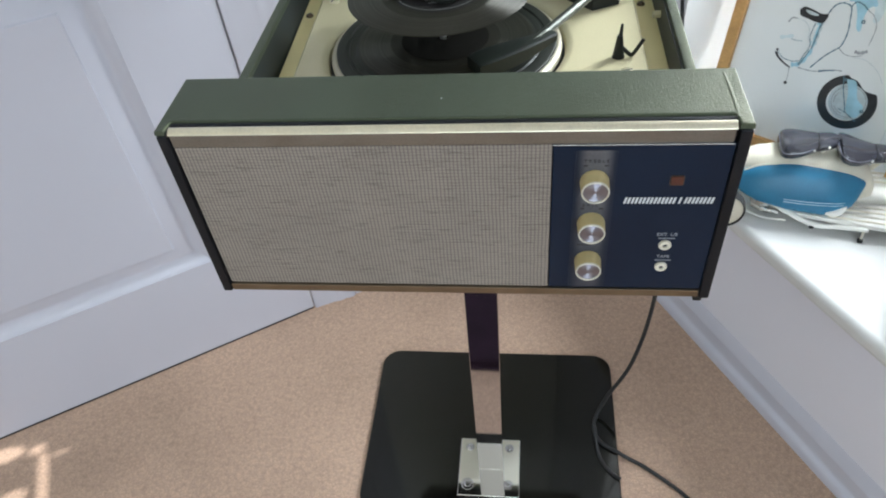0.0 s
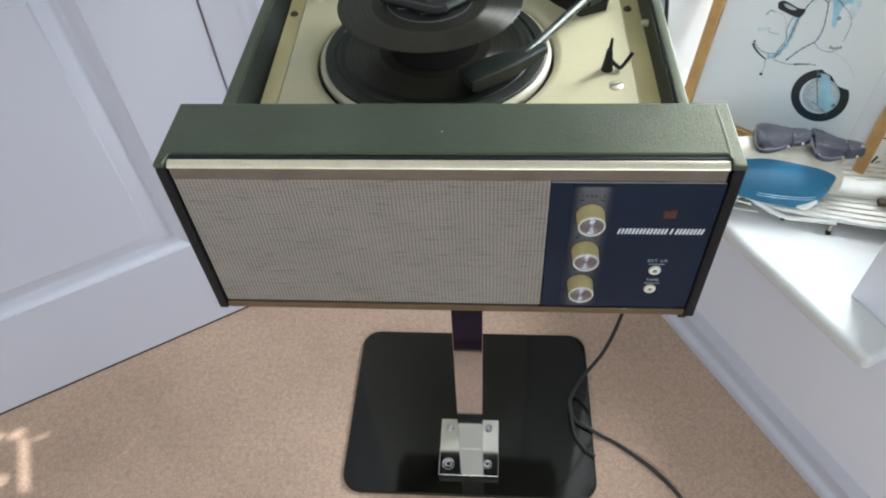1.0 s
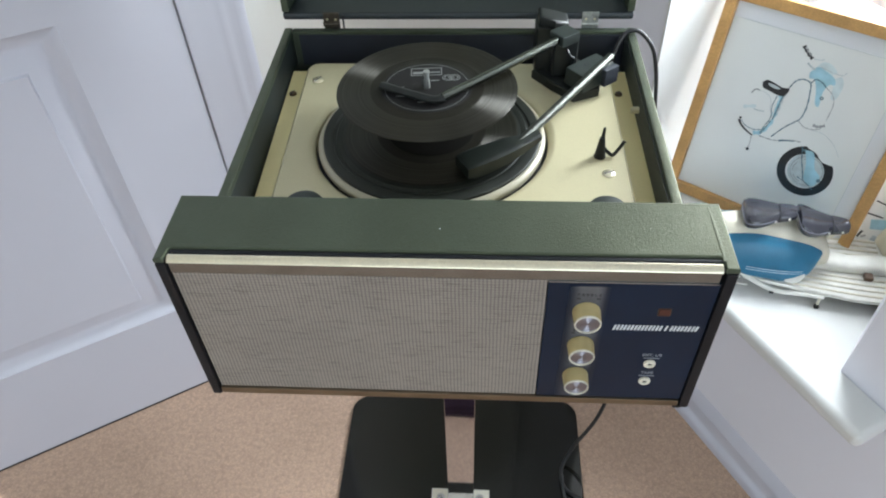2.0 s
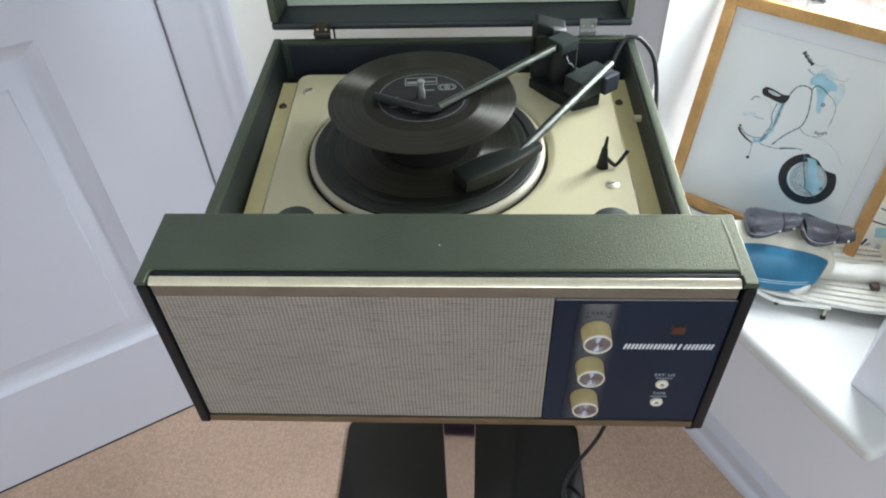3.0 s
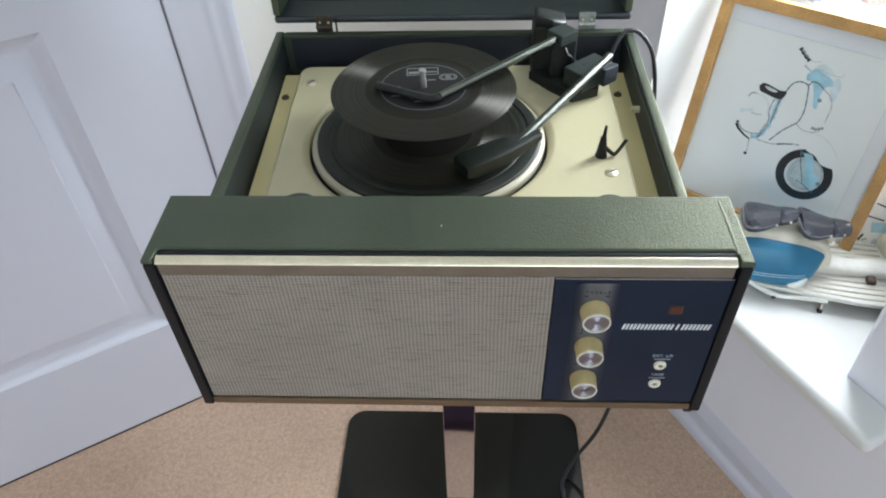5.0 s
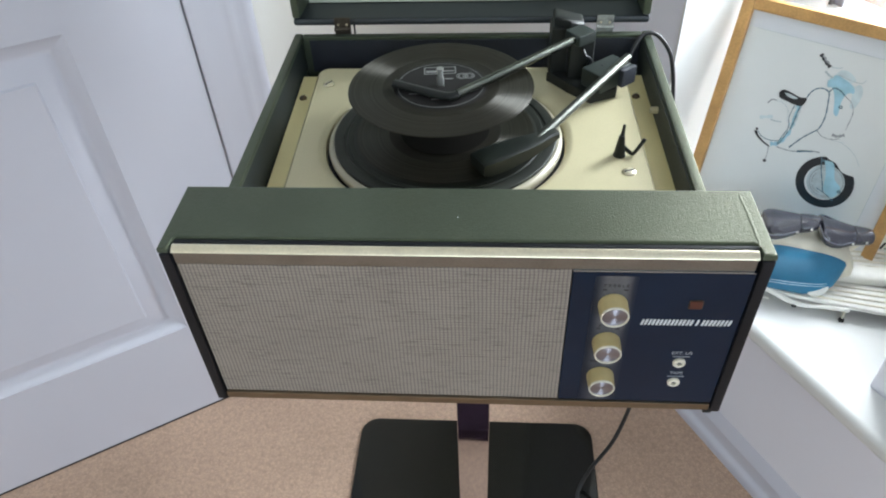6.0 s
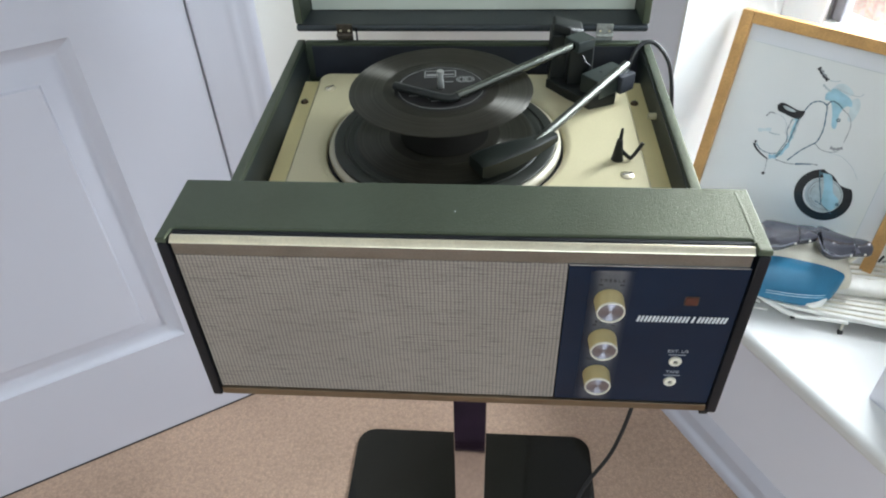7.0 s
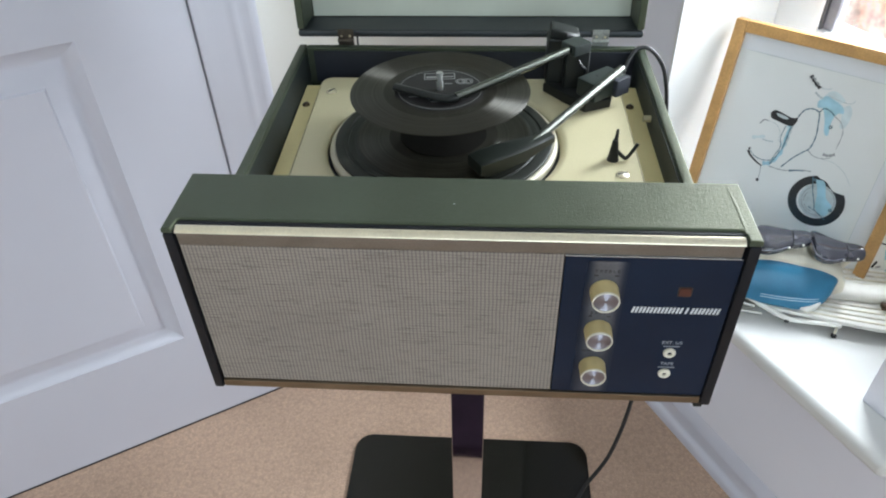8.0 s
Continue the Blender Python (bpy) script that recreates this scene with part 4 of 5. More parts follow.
    # control domes at the front of the deck
    for x, r, h, mat in ((-0.136, 0.0195, 0.011, GREY_PLASTIC), (0.139, 0.0185, 0.010, GREY_PLASTIC), (0.063, 0.0075, 0.010, DECK_CREAM)):
        b = lathe([(r, 0), (r, h * 0.5), (r * 0.88, h * 0.85), (r * 0.6, h), (0, h * 1.02)], 40, Matrix.Translation((x, 0.145, DECK)))
        part("control_dome", b, mat, player)
    # size lever: cone, upright blade, and hooked finger
    b = lathe([(0.0060, 0), (0.0052, 0.003), (0.0032, 0.018), (0.0026, 0.022), (0, 0.0225)], 24, Matrix.Translation((0.1410, 0.2300, DECK)))
    tube([(0.1412, 0.2303, DECK + 0.016), (0.1418, 0.2312, DECK + 0.026), (0.1422, 0.2320, DECK + 0.0325)], 0.0023, 8, taper=0.0012, bm=b)
    tube([(0.1415, 0.2300, DECK + 0.012), (0.1510, 0.2285, DECK + 0.0035), (0.1550, 0.2295, DECK + 0.0040), (0.1632, 0.2325, DECK + 0.0165)], 0.0014, 8, flat=1.5, bm=b)
    part("size_lever", b, BLACK_PLASTIC, player, "black size-selector lever")


def build_arms():
    # record-overarm post: tall block with a stepped head
    b = box(0.0815, 0.1170, 0.374, 0.406, DECK, 0.794, 0.003)
    box(0.1000, 0.1260, 0.358, 0.376, DECK, 0.789, 0.003, bm=b)
    prism([(0.0840, 0.380), (0.1010, 0.374), (0.1165, 0.382), (0.1165, 0.404), (0.0840, 0.404)], 0.788, 0.8045, 0.004, bm=b)
    for v in b.verts:                                  # the head falls away to one side
        if v.co.z > 0.7945:
            v.co.z -= max(0.0, v.co.x - 0.094) * 0.36
    post = part("overarm_post", b, BLACK_PLASTIC, player, "black moulded overarm post")
    part("slot", box(0.0990, 0.1015, 0.3730, 0.3745, DECK + 0.010, 0.785), PRINT_DARK, post)
    b = box(-0.012, 0.012, -0.010, 0.012, -0.006, 0.006, 0.002, m=Matrix.Translation((0.110, 0.352, 0.796)) @ Matrix.Rotation(radians(38), 4, "Z"))
    part("overarm_socket", b, GREY_PLASTIC, post)
    b = tube([(0.113, 0.352, 0.781), (0.116, 0.348, 0.776), (0.121, 0.350, 0.771), (0.120, 0.354, 0.762)], 0.0016, 8)
    part("spring", b, EDGE_BLACK, post)
    over = part("overarm", tube([(0.1020, 0.3440, 0.7960), (-0.0125, 0.2370, 0.7955)], 0.0042, 14, curved=False), OVERARM_STEEL, player, "chromed record-steadying overarm with dark bent tip")
    b = tube([(-0.0115, 0.2379, 0.7955), (-0.0165, 0.2350, 0.7953), (-0.0250, 0.2362, 0.7950), (-0.0490, 0.2475, 0.7948), (-0.0725, 0.2590, 0.7950)], 0.0046, 12, flat=0.75)
    part("tip", b, BLACK_PLASTIC, over)
    # tonearm: pivot block, counter end, tube and headshell
    b = prism([(0.0790, 0.373), (0.1000, 0.346), (0.1220, 0.3235), (0.1500, 0.336), (0.1560, 0.362), (0.1250, 0.407), (0.1230, 0.373)], DECK, DECK + 0.011, 0.002)
    base = part("tonearm_base", b, BLACK_PLASTIC, player)
    turn = Matrix.Translation((0.1400, 0.3460, 0.757)) @ Matrix.Rotation(radians(40), 4, "Z")
    block = part("tonearm_pivot", box(-0.0235, 0.0225, -0.013, 0.015, -0.011, 0.009, 0.0018, m=turn), GREY_PLASTIC, player, "dark grey tonearm pivot block")
    part("pin", lathe([(0.0016, 0.009), (0.0016, 0.0094), (0, 0.0095)], 12, turn @ Matrix.Translation((-0.004, 0.005, 0))), PRINT_DARK, block)
    part("counter_end", box(0.003, 0.0235, -0.0190, -0.0125, -0.011, 0.0085, 0.0015, m=turn), LINING_NAVY, block)
    A, B = Vector((0.1610, 0.3580, 0.7690)), Vector((0.0615, 0.2185, 0.7585))
    b = tube([A, B], 0.0045, 14, curved=False)
    arm = part("tonearm", b, ARM_STEEL, player, "chromed tubular tonearm with dark grey headshell")
    d = Vector((-0.84, -0.54, -0.06)).normalized()        # the head is set at an angle to the tube
    side = Vector((-d.y, d.x, 0)).normalized()
    b = bmesh.new()
    rows = []
    for s, w, h0, h1 in ((-0.022, 0.0042, -0.003, 0.0035), (-0.006, 0.0070, -0.006, 0.0040), (0.014, 0.0105, -0.009, 0.0042), (0.034, 0.0120, -0.0110, 0.0038), (0.054, 0.0122, -0.0115, 0.0028), (0.0625, 0.0108, -0.0105, 0.0008)):
        c = B + Vector((d.x, d.y, d.z * 0.3)) * s
        c = c + side * (-0.00004 * (s * 1000))
        rows.append([b.verts.new(c + side * (w * 1.1 * q) + Vector((0, 0, h))) for q, h in ((-1, h0), (-1, h1 * 0.5), (-0.72, h1), (0.72, h1), (1, h1 * 0.5), (1, h0))])
    for p, q in zip(rows, rows[1:]):
        for k in range(6):
            b.faces.new((p[k], p[(k + 1) % 6], q[(k + 1) % 6], q[k]))
    b.faces.new(rows[0])
    b.faces.new(rows[-1])
    part("headshell", b, SHELL_PLASTIC, arm)
    c = B + d * 0.050
    part("cartridge", box(-0.006, 0.006, -0.006, 0.006, -0.0145, -0.008, 0.001, m=Matrix.Translation(c) @ Matrix.Rotation(math.atan2(d.y, d.x), 4, "Z")), BLACK_PLASTIC, arm)


def build_lid():
    # the open lid: a shallow tray standing on its back wall behind the case
    tilt = Matrix.Translation((0, 0.452, 0.7625)) @ Matrix.Rotation(radians(-3), 4, "X")
    L0, L1, T, D, H = -0.217, 0.199, 0.009, 0.062, 0.385
    lid = part("lid", box(L0, L1, D - 0.008, D, 0, H, 0.003, m=tilt), LEATHER, player, "raised dark green lid with pale lining")
    part("lid_wall", box(L0, L1, 0, D - 0.0085, 0, T, 0.0035, m=tilt), LID_EDGE, lid, "blue-black lower lid edge")
    part("lid_wall", box(L0, L1, 0, D - 0.0085, H - T, H, 0.0035, m=tilt), LEATHER, lid)
    for xa in (L0, L1 - T):
        part("lid_wall", box(xa, xa + T, 0.0005, D - 0.0085, T + 0.0005, H - T - 0.0005, 0.002, m=tilt), LEATHER, lid)
    part("lid_lining", box(L0 + T + 0.001, L1 - T - 0.001, D - 0.0115, D - 0.009, T + 0.001, H - T - 0.001, m=tilt), LID_LINING, lid, "pale grey-green lid lining")
    for x in (-0.157, 0.148):
        b = box(x - 0.0095, x + 0.0095, BACK + 0.0005, BACK + 0.0022, RIM - 0.012, RIM + 0.004, 0.0006)
        box(x - 0.0095, x + 0.0095, BACK + 0.0010, BACK + 0.0030, RIM + 0.004, 0.7750, 0.0006, bm=b)
        metal = DARK_BRASS if x < 0 else PALE_HINGE
        hinge = part("hinge", b, metal, player, "small tarnished brass hinge" if x < 0 else "small dull silvery hinge")
        k = lathe([(0.0026, -0.0095), (0.0026, 0.0095)], 16, Matrix.Translation((x, BACK - 0.0005, RIM + 0.0045)) @ Matrix.Rotation(radians(90), 4, "Y"))
        part("knuckle", k, metal, hinge)
        for q in (-0.005, 0.005):
            head = lathe([(0.0016, 0), (0.0012, 0.0007), (0, 0.0008)], 12, basis(Vector((x + q, BACK + 0.0009, RIM + 0.0095)), Vector((1, 0, 0)), Vector((0, 0, 1)), Vector((0, -1, 0))))
            part("screw", head, SILVER, hinge)
    part("stay_wire", tube([(-0.1435, BACK + 0.003, RIM - 0.006), (-0.1435, BACK + 0.004, 0.7700)], 0.0011, 8, curved=False), EDGE_BLACK, player)


def faded_plate():
    """A printed strip behind the knobs: silver-grey along its middle, fading into the navy of the panel."""
    m = material("faded_silver_blue_strip", (0.150, 0.150, 0.165), 0.38, 0.2, vary=0.22, scale=20, fine=0.08)
    n, l = m.node_tree.nodes, m.node_tree.links
    b, sep = n["Principled BSDF"], n.new("ShaderNodeSeparateXYZ")
    old = b.inputs["Base Color"].links[0].from_socket
    l.new(n["Texture Coordinate"].outputs["Object"], sep.inputs[0])
    off, size = n.new("ShaderNodeMath"), n.new("ShaderNodeMath")
    off.operation, size.operation = "SUBTRACT", "ABSOLUTE"
    off.inputs[1].default_value = 0.1035
    l.new(sep.outputs["X"], off.inputs[0])
    l.new(off.outputs[0], size.inputs[0])
    side, tall, both = n.new("ShaderNodeMapRange"), n.new("ShaderNodeMapRange"), n.new("ShaderNodeMath")
    side.interpolation_type = tall.interpolation_type = "SMOOTHSTEP"
    side.inputs["From Min"].default_value, side.inputs["From Max"].default_value = 0.005, 0.0135
    side.inputs["To Min"].default_value, side.inputs["To Max"].default_value = 1, 0
    l.new(size.outputs[0], side.inputs["Value"])
    tall.inputs["From Min"].default_value, tall.inputs["From Max"].default_value = 0.02, 0.13
    tall.inputs["To Min"].default_value, tall.inputs["To Max"].default_value = 0.35, 1
    l.new(sep.outputs["Z"], tall.inputs["Value"])
    both.operation = "MULTIPLY"
    l.new(side.outputs["Result"], both.inputs[0])
    l.new(tall.outputs["Result"], both.inputs[1])
    mix = n.new("ShaderNodeMix")
    mix.data_type = "RGBA"
    mix.inputs["A"].default_value = (0.0055, 0.0150, 0.036, 1)
    l.new(both.outputs[0], mix.inputs["Factor"])
    l.new(old, mix.inputs["B"])
    l.new(mix.outputs["Result"], b.inputs["Base Color"])
    return m


KNOB_PLATE = faded_plate()

build_case()
build_front()
build_deck()
build_arms()
build_lid()


# ---- records ----
def build_record(z, label, loose):
    hub = HUB if loose else PLATE_HUB
    at = Matrix.Translation((hub.x, hub.y, z))
    R = 0.0880
    rec = thing("vinyl_record", at, label, "record", "records on the spindle")
    prof = [(0.0040, 0), (0.044, 0), (0.046, 0.0003), (R - 0.002, 0.0003), (R, 0.0009), (R - 0.002, 0.0015), (0.050, 0.0012), (0.0455, 0.0012), (0.0445, 0.0016), (0.0040, 0.0016)]
    b = lathe(prof + [prof[0]], 128, at, cap=False)
    part("disc", b, VINYL, rec)
    lab = part("record_label", lathe([(0.0041, 0.0017), (0.0041, 0.0020), (0.0435, 0.0020), (0.0440, 0.0017), (0.0041, 0.0017)], 64, at, cap=False), LABEL_BLACK if loose else LABEL_LOWER, rec, "black paper label with silver print" if loose else "darker black paper label")
    if loose:
        turn = at @ Matrix.Rotation(radians(4), 4, "Z")
        b = None
        for x0, x1, y0, y1 in ((-0.016, 0.015, 0.0332, 0.0343), (-0.016, 0.015, 0.0204, 0.0215), (-0.016, -0.0150, 0.0204, 0.0343), (0.0140, 0.015, 0.0204, 0.0343), (-0.014, 0.000, 0.0235, 0.0275), (0.002, 0.013, 0.0250, 0.0270), (0.004, 0.012, 0.0100, 0.0115),
                               (-0.030, -0.018, -0.016, -0.0145), (-0.012, 0.012, -0.022, -0.0205), (-0.009, 0.009, -0.027, -0.0255), (-0.034, -0.022, 0.000, 0.0012), (-0.033, -0.024, -0.004, -0.0030)):
            b = box(x0, x1, y0, y1, 0.0021, 0.0022, m=turn, bm=b)
        b = lathe([(0.0405, 0.0021), (0.0405, 0.00225), (0.0410, 0.00225), (0.0410, 0.0021)], 64, at, cap=False, bm=b)
        for cx in (0.021, 0.027):
            for r in (0.0050, 0.0032):
                b = lathe([(r, 0.0021), (r, 0.00225), (r + 0.0008, 0.00225), (r + 0.0008, 0.0021)], 24, turn @ Matrix.Translation((cx, 0.015, 0)), cap=False, bm=b)
        part("label_print", b, PRINT_SILVER, lab, "silver print on the label")
    return rec


build_record(DECK + 0.0052, "black seven-inch vinyl record lying on the platter", False)
build_record(0.7890, "black seven-inch vinyl record held up on the spindle", True)


# ---- cables ----
def cable(points, r, label):
    return solid("power_cable", tube(points, r, 10, steps=10), CABLE, label, "cable", origin=Matrix.Translation(points[0]))


cable([(0.1720, 0.405, 0.738), (0.179, 0.418, 0.751), (0.189, 0.428, 0.7600), (0.203, 0.430, 0.7598), (0.2185, 0.430, 0.744), (0.228, 0.430, 0.722), (0.2365, 0.430, 0.678), (0.246, 0.420, 0.580), (0.250, 0.400, 0.480)],
      0.0025, "dark grey cable looping out over the case's back corner")
cable([(0.250, 0.400, 0.480), (0.249, 0.360, 0.350), (0.243, 0.330, 0.240), (0.223, 0.312, 0.130), (0.190, 0.300, 0.050), (0.172, 0.280, 0.0135), (0.170, 0.252, 0.0127), (0.182, 0.233, 0.0127), (0.202, 0.221, 0.0127), (0.222, 0.212, 0.0060), (0.250, 0.197, 0.0040), (0.300, 0.157, 0.0040), (0.338, 0.110, 0.0040), (0.372, 0.030, 0.0040), (0.390, -0.100, 0.0040)],
      0.0032, "black mains cable trailing over the base onto carpet")
cable([(0.1705, 0.262, 0.0180), (0.171, 0.238, 0.0150), (0.176, 0.208, 0.0120), (0.190, 0.185, 0.0120), (0.206, 0.172, 0.0120)], 0.0028, "black loop of cable lying on the gloss base")


# ---- framed print on the sill ----
PU, P0 = Vector((0.8115, -0.5844, 0)).normalized(), Vector((0.3415, 0.6328, SILL_Z + 0.0005))
PV = Vector((0.5844 * 0.223, 0.8115 * 0.223, 0.9748)).normalized()
PW, PH = 0.2972, 0.3371
MP = basis(P0, PU, PV, PU.cross(PV))           # x across, y up, z towards the room
picture = thing("framed_print", MP, "scooter drawing in a light oak frame leaning in the window", "picture")


def stroke(points, w, mat, name, z=0.0012, taper=None, parent=None, label="", m=None):
    """A painted line on the paper."""
    pts = smooth_path([(x, y, 0) for x, y in points], 6)
    b = bmesh.new()
    rows = []
    for i, p in enumerate(pts):
        d = (pts[min(i + 1, len(pts) - 1)] - pts[max(i - 1, 0)]).normalized()
        k = Vector((-d.y, d.x, 0)) * (w * (0.75 + 0.25 * math.sin(i * 1.7)) if taper is None else w + (taper - w) * i / (len(pts) - 1)) / 2
        rows.append((b.verts.new(p + k + Vector((0, 0, z))), b.verts.new(p - k + Vector((0, 0, z)))))
    for p, q in zip(rows, rows[1:]):
        b.faces.new((p[0], p[1], q[1], q[0]))
    b.transform(m or MP)
    return part(name, b, mat, parent, label)


def patch(points, mat, name, z, parent, label="", m=None):
    """A painted area on the paper."""
    pts = smooth_path([(x, y, 0) for x, y in points + points[:1]], 5)[:-1]
    b = bmesh.new()
    b.faces.new([b.verts.new(p + Vector((0, 0, z))) for p in pts])
    bmesh.ops.triangulate(b, faces=b.faces[:])
    b.transform(m or MP)
    return part(name, b, mat, parent, label)


def disc(cx, cy, r0, r1, mat, name, z, parent, squash=1.0, label="", m=None):
    b = bmesh.new()
    N = 40
    rings = [[b.verts.new((cx + r * math.cos(2 * math.pi * k / N), cy + r * squash * math.sin(2 * math.pi * k / N), z)) for k in range(N)] for r in (r0, r1)]
    for k in range(N):
        b.faces.new((rings[0][k], rings[1][k], rings[1][(k + 1) % N], rings[0][(k + 1) % N]))
    b.transform(m or MP)
    return part(name, b, mat, parent, label)


def build_picture():
    F, Dp = 0.0172, 0.009
    for q in ((0, F, 0, PH), (PW - F, PW, 0, PH), (F, PW - F, 0, F), (F, PW - F, PH - F, PH)):
        part("frame_rail", box(q[0], q[1], q[2], q[3], -0.010, Dp, 0.0018, m=MP), OAK, picture, "light oak moulding")
    part("backing", box(F, PW - F, F, PH - F, -0.008, -0.0008, m=MP), MOUNT, picture, "pale mount card behind glass")
    sheet = part("print_sheet", box(0.0180, 0.257, 0.0180, 0.296, -0.0008, 0.0004, m=MP), PAPER, picture, "off-white print of a scooter")
    for q in ((0.031, 0.257, 0.2957, 0.2961), (0.2566, 0.2571, 0.0180, 0.2957)):
        part("sheet_edge", box(q[0], q[1], q[2], q[3], 0.0004, 0.0007, m=MP), INK_WASH, sheet)
    # wheel under its mudguard
    low = MP @ Matrix.Translation((0, -0.0045, 0))
    disc(0.1945, 0.1130, 0.0272, 0.0395, INK, "painted_tyre", 0.0012, sheet, m=low)
    disc(0.1967, 0.1145, 0.0001, 0.0268, INK_WASH, "painted_rim", 0.0009, sheet, m=low)
    disc(0.1967, 0.1145, 0.0222, 0.0232, INK_GREY, "painted_rim_line", 0.0011, sheet, m=low)
    for a0, a1 in ((70, 118), (150, 200), (215, 262), (285, 335)):
        pts = [(0.1960 + 0.0185 * math.cos(radians(a0 + (a1 - a0) * k / 4)), 0.1140 + 0.0185 * math.sin(radians(a0 + (a1 - a0) * k / 4))) for k in range(5)]
        stroke(pts, 0.0013, INK_GREY, "painted_spoke", 0.0013, parent=sheet, m=low)
    patch([(0.1833, 0.1453), (0.1921, 0.1251), (0.1971, 0.1026), (0.2086, 0.0948), (0.2155, 0.0985), (0.2175, 0.1130), (0.2060, 0.1225), (0.1965, 0.1446)], INK_CYAN, "painted_hub", 0.0014, sheet, m=low)
    patch([(0.1798, 0.1540), (0.1872, 0.1488), (0.1985, 0.1459), (0.2111, 0.1361), (0.2283, 0.1350), (0.2375, 0.1320), (0.2319, 0.1454), (0.2163, 0.1597), (0.1958, 0.1637)], PAPER, "painted_mudguard", 0.0016, sheet, m=low)
    stroke([(0.1780, 0.1487), (0.1849, 0.1283), (0.1927, 0.1111), (0.1972, 0.0996)], 0.0019, INK_TEAL, "painted_fork", 0.0019, parent=sheet, m=low)
    stroke([(0.1879, 0.1015), (0.2003, 0.0979), (0.2148, 0.0905)], 0.0016, INK_TEAL, "painted_fork", 0.0019, parent=sheet, m=low)
    disc(0.2177, 0.1068, 0.0008, 0.0026, INK_TEAL, "painted_axle", 0.0019, sheet, m=low)
    disc(0.1822, 0.1442, 0.0001, 0.0020, INK_TEAL, "painted_bolt", 0.0021, sheet, m=low)
    # seat
    patch([(0.0899, 0.2166), (0.0950, 0.2216), (0.1045, 0.2210), (0.1194, 0.2177), (0.1292, 0.2186), (0.1261, 0.2066), (0.1156, 0.2051), (0.1041, 0.2071), (0.0934, 0.2092)], INK, "painted_seat", 0.0014, sheet)
    patch([(0.0973, 0.2181), (0.1046, 0.2184), (0.1173, 0.2155), (0.1122, 0.2130), (0.1027, 0.2141)], INK_WASH, "painted_seat_shine", 0.0018, sheet)
    # bodywork lines
    stroke([(0.1307, 0.1419), (0.1424, 0.1613), (0.1523, 0.1735), (0.1592, 0.1823), (0.1610, 0.2007), (0.1571, 0.2227), (0.1530, 0.2355), (0.1425, 0.2382), (0.1334, 0.2328), (0.1286, 0.2211), (0.1242, 0.2013), (0.1239, 0.1819), (0.1224, 0.1675)], 0.0022, INK_TEAL, "painted_outline", parent=sheet)
    stroke([(0.1530, 0.2355), (0.1578, 0.2431), (0.1672, 0.2414), (0.1746, 0.2364)], 0.0022, INK_TEAL, "painted_outline", parent=sheet)
    stroke([(0.1746, 0.2364), (0.1861, 0.2294), (0.1928, 0.2158), (0.1927, 0.1916)], 0.0013, INK_GREY, "painted_outline", parent=sheet)
    stroke([(0.1583, 0.1782), (0.1678, 0.1725), (0.1801, 0.1727), (0.1902, 0.1773)], 0.0013, INK_GREY, "painted_outline", parent=sheet)
    stroke([(0.1789, 0.1796), (0.1860, 0.1793), (0.1940, 0.1841)], 0.0050, INK_GREY, "painted_horn", parent=sheet)
    stroke([(0.1220, 0.2052), (0.1222, 0.1848), (0.1221, 0.1624), (0.1140, 0.1432), (0.1037, 0.1381)], 0.0075, INK_CYAN, "painted_frame", 0.0010, parent=sheet)
    stroke([(0.1167, 0.2037), (0.1154, 0.1852), (0.1197, 0.1703), (0.1156, 0.1546), (0.1130, 0.1410)], 0.0014, INK_TEAL, "painted_frame", 0.0014, parent=sheet)
    stroke([(0.1204, 0.2030), (0.1200, 0.1850), (0.1212, 0.1690), (0.1165, 0.1530)], 0.0019, PAPER, "painted_frame_gap", 0.0013, parent=sheet)
    stroke([(0.1214, 0.1653), (0.1178, 0.1518), (0.1146, 0.1412)], 0.0016, INK_TEAL, "painted_frame", 0.0014, parent=sheet)
    stroke([(0.1260, 0.2097), (0.1255, 0.1933), (0.1258, 0.1750)], 0.0036, INK_WASH, "painted_frame", 0.0007, parent=sheet)
    patch([(0.1462, 0.2502), (0.1541, 0.2606), (0.1655, 0.2580), (0.1791, 0.2521), (0.1836, 0.2434), (0.1765, 0.2407), (0.1729, 0.2282), (0.1752, 0.2081), (0.1694, 0.2096), (0.1637, 0.2273), (0.1559, 0.2419), (0.1485, 0.2423)], INK_CYAN, "painted_headset", 0.0008, sheet)
    patch([(0.1790, 0.2500), (0.1880, 0.2560), (0.1945, 0.2440), (0.1925, 0.2250), (0.1860, 0.2230), (0.1830, 0.2370)], INK_FAINT, "painted_headset_wash", 0.0006, sheet)
    patch([(0.1500, 0.2560), (0.1570, 0.2680), (0.1680, 0.2690), (0.1800, 0.2600), (0.1700, 0.2540), (0.1580, 0.2600)], INK_FAINT, "painted_headset_wash", 0.0006, sheet)
    stroke([(0.1251, 0.2827), (0.1327, 0.2761), (0.1423, 0.2688)], 0.0062, INK, "painted_grip", 0.0014, parent=sheet)
    stroke([(0.1278, 0.2819), (0.1348, 0.2759), (0.1401, 0.2722)], 0.0024, INK_GREY, "painted_grip_shine", 0.0018, parent=sheet)
    stroke([(0.1385, 0.2618), (0.1459, 0.2574), (0.1512, 0.2558)], 0.0034, INK_WASH, "painted_bar", parent=sheet)
    stroke([(0.1444, 0.2694), (0.1527, 0.2702), (0.1578, 0.2726)], 0.0016, INK_WASH, "painted_lever", parent=sheet)
    stroke([(0.1571, 0.2619), (0.1738, 0.2587), (0.1881, 0.2589), (0.1920, 0.2643)], 0.0013, INK_WASH, "painted_bar", parent=sheet)
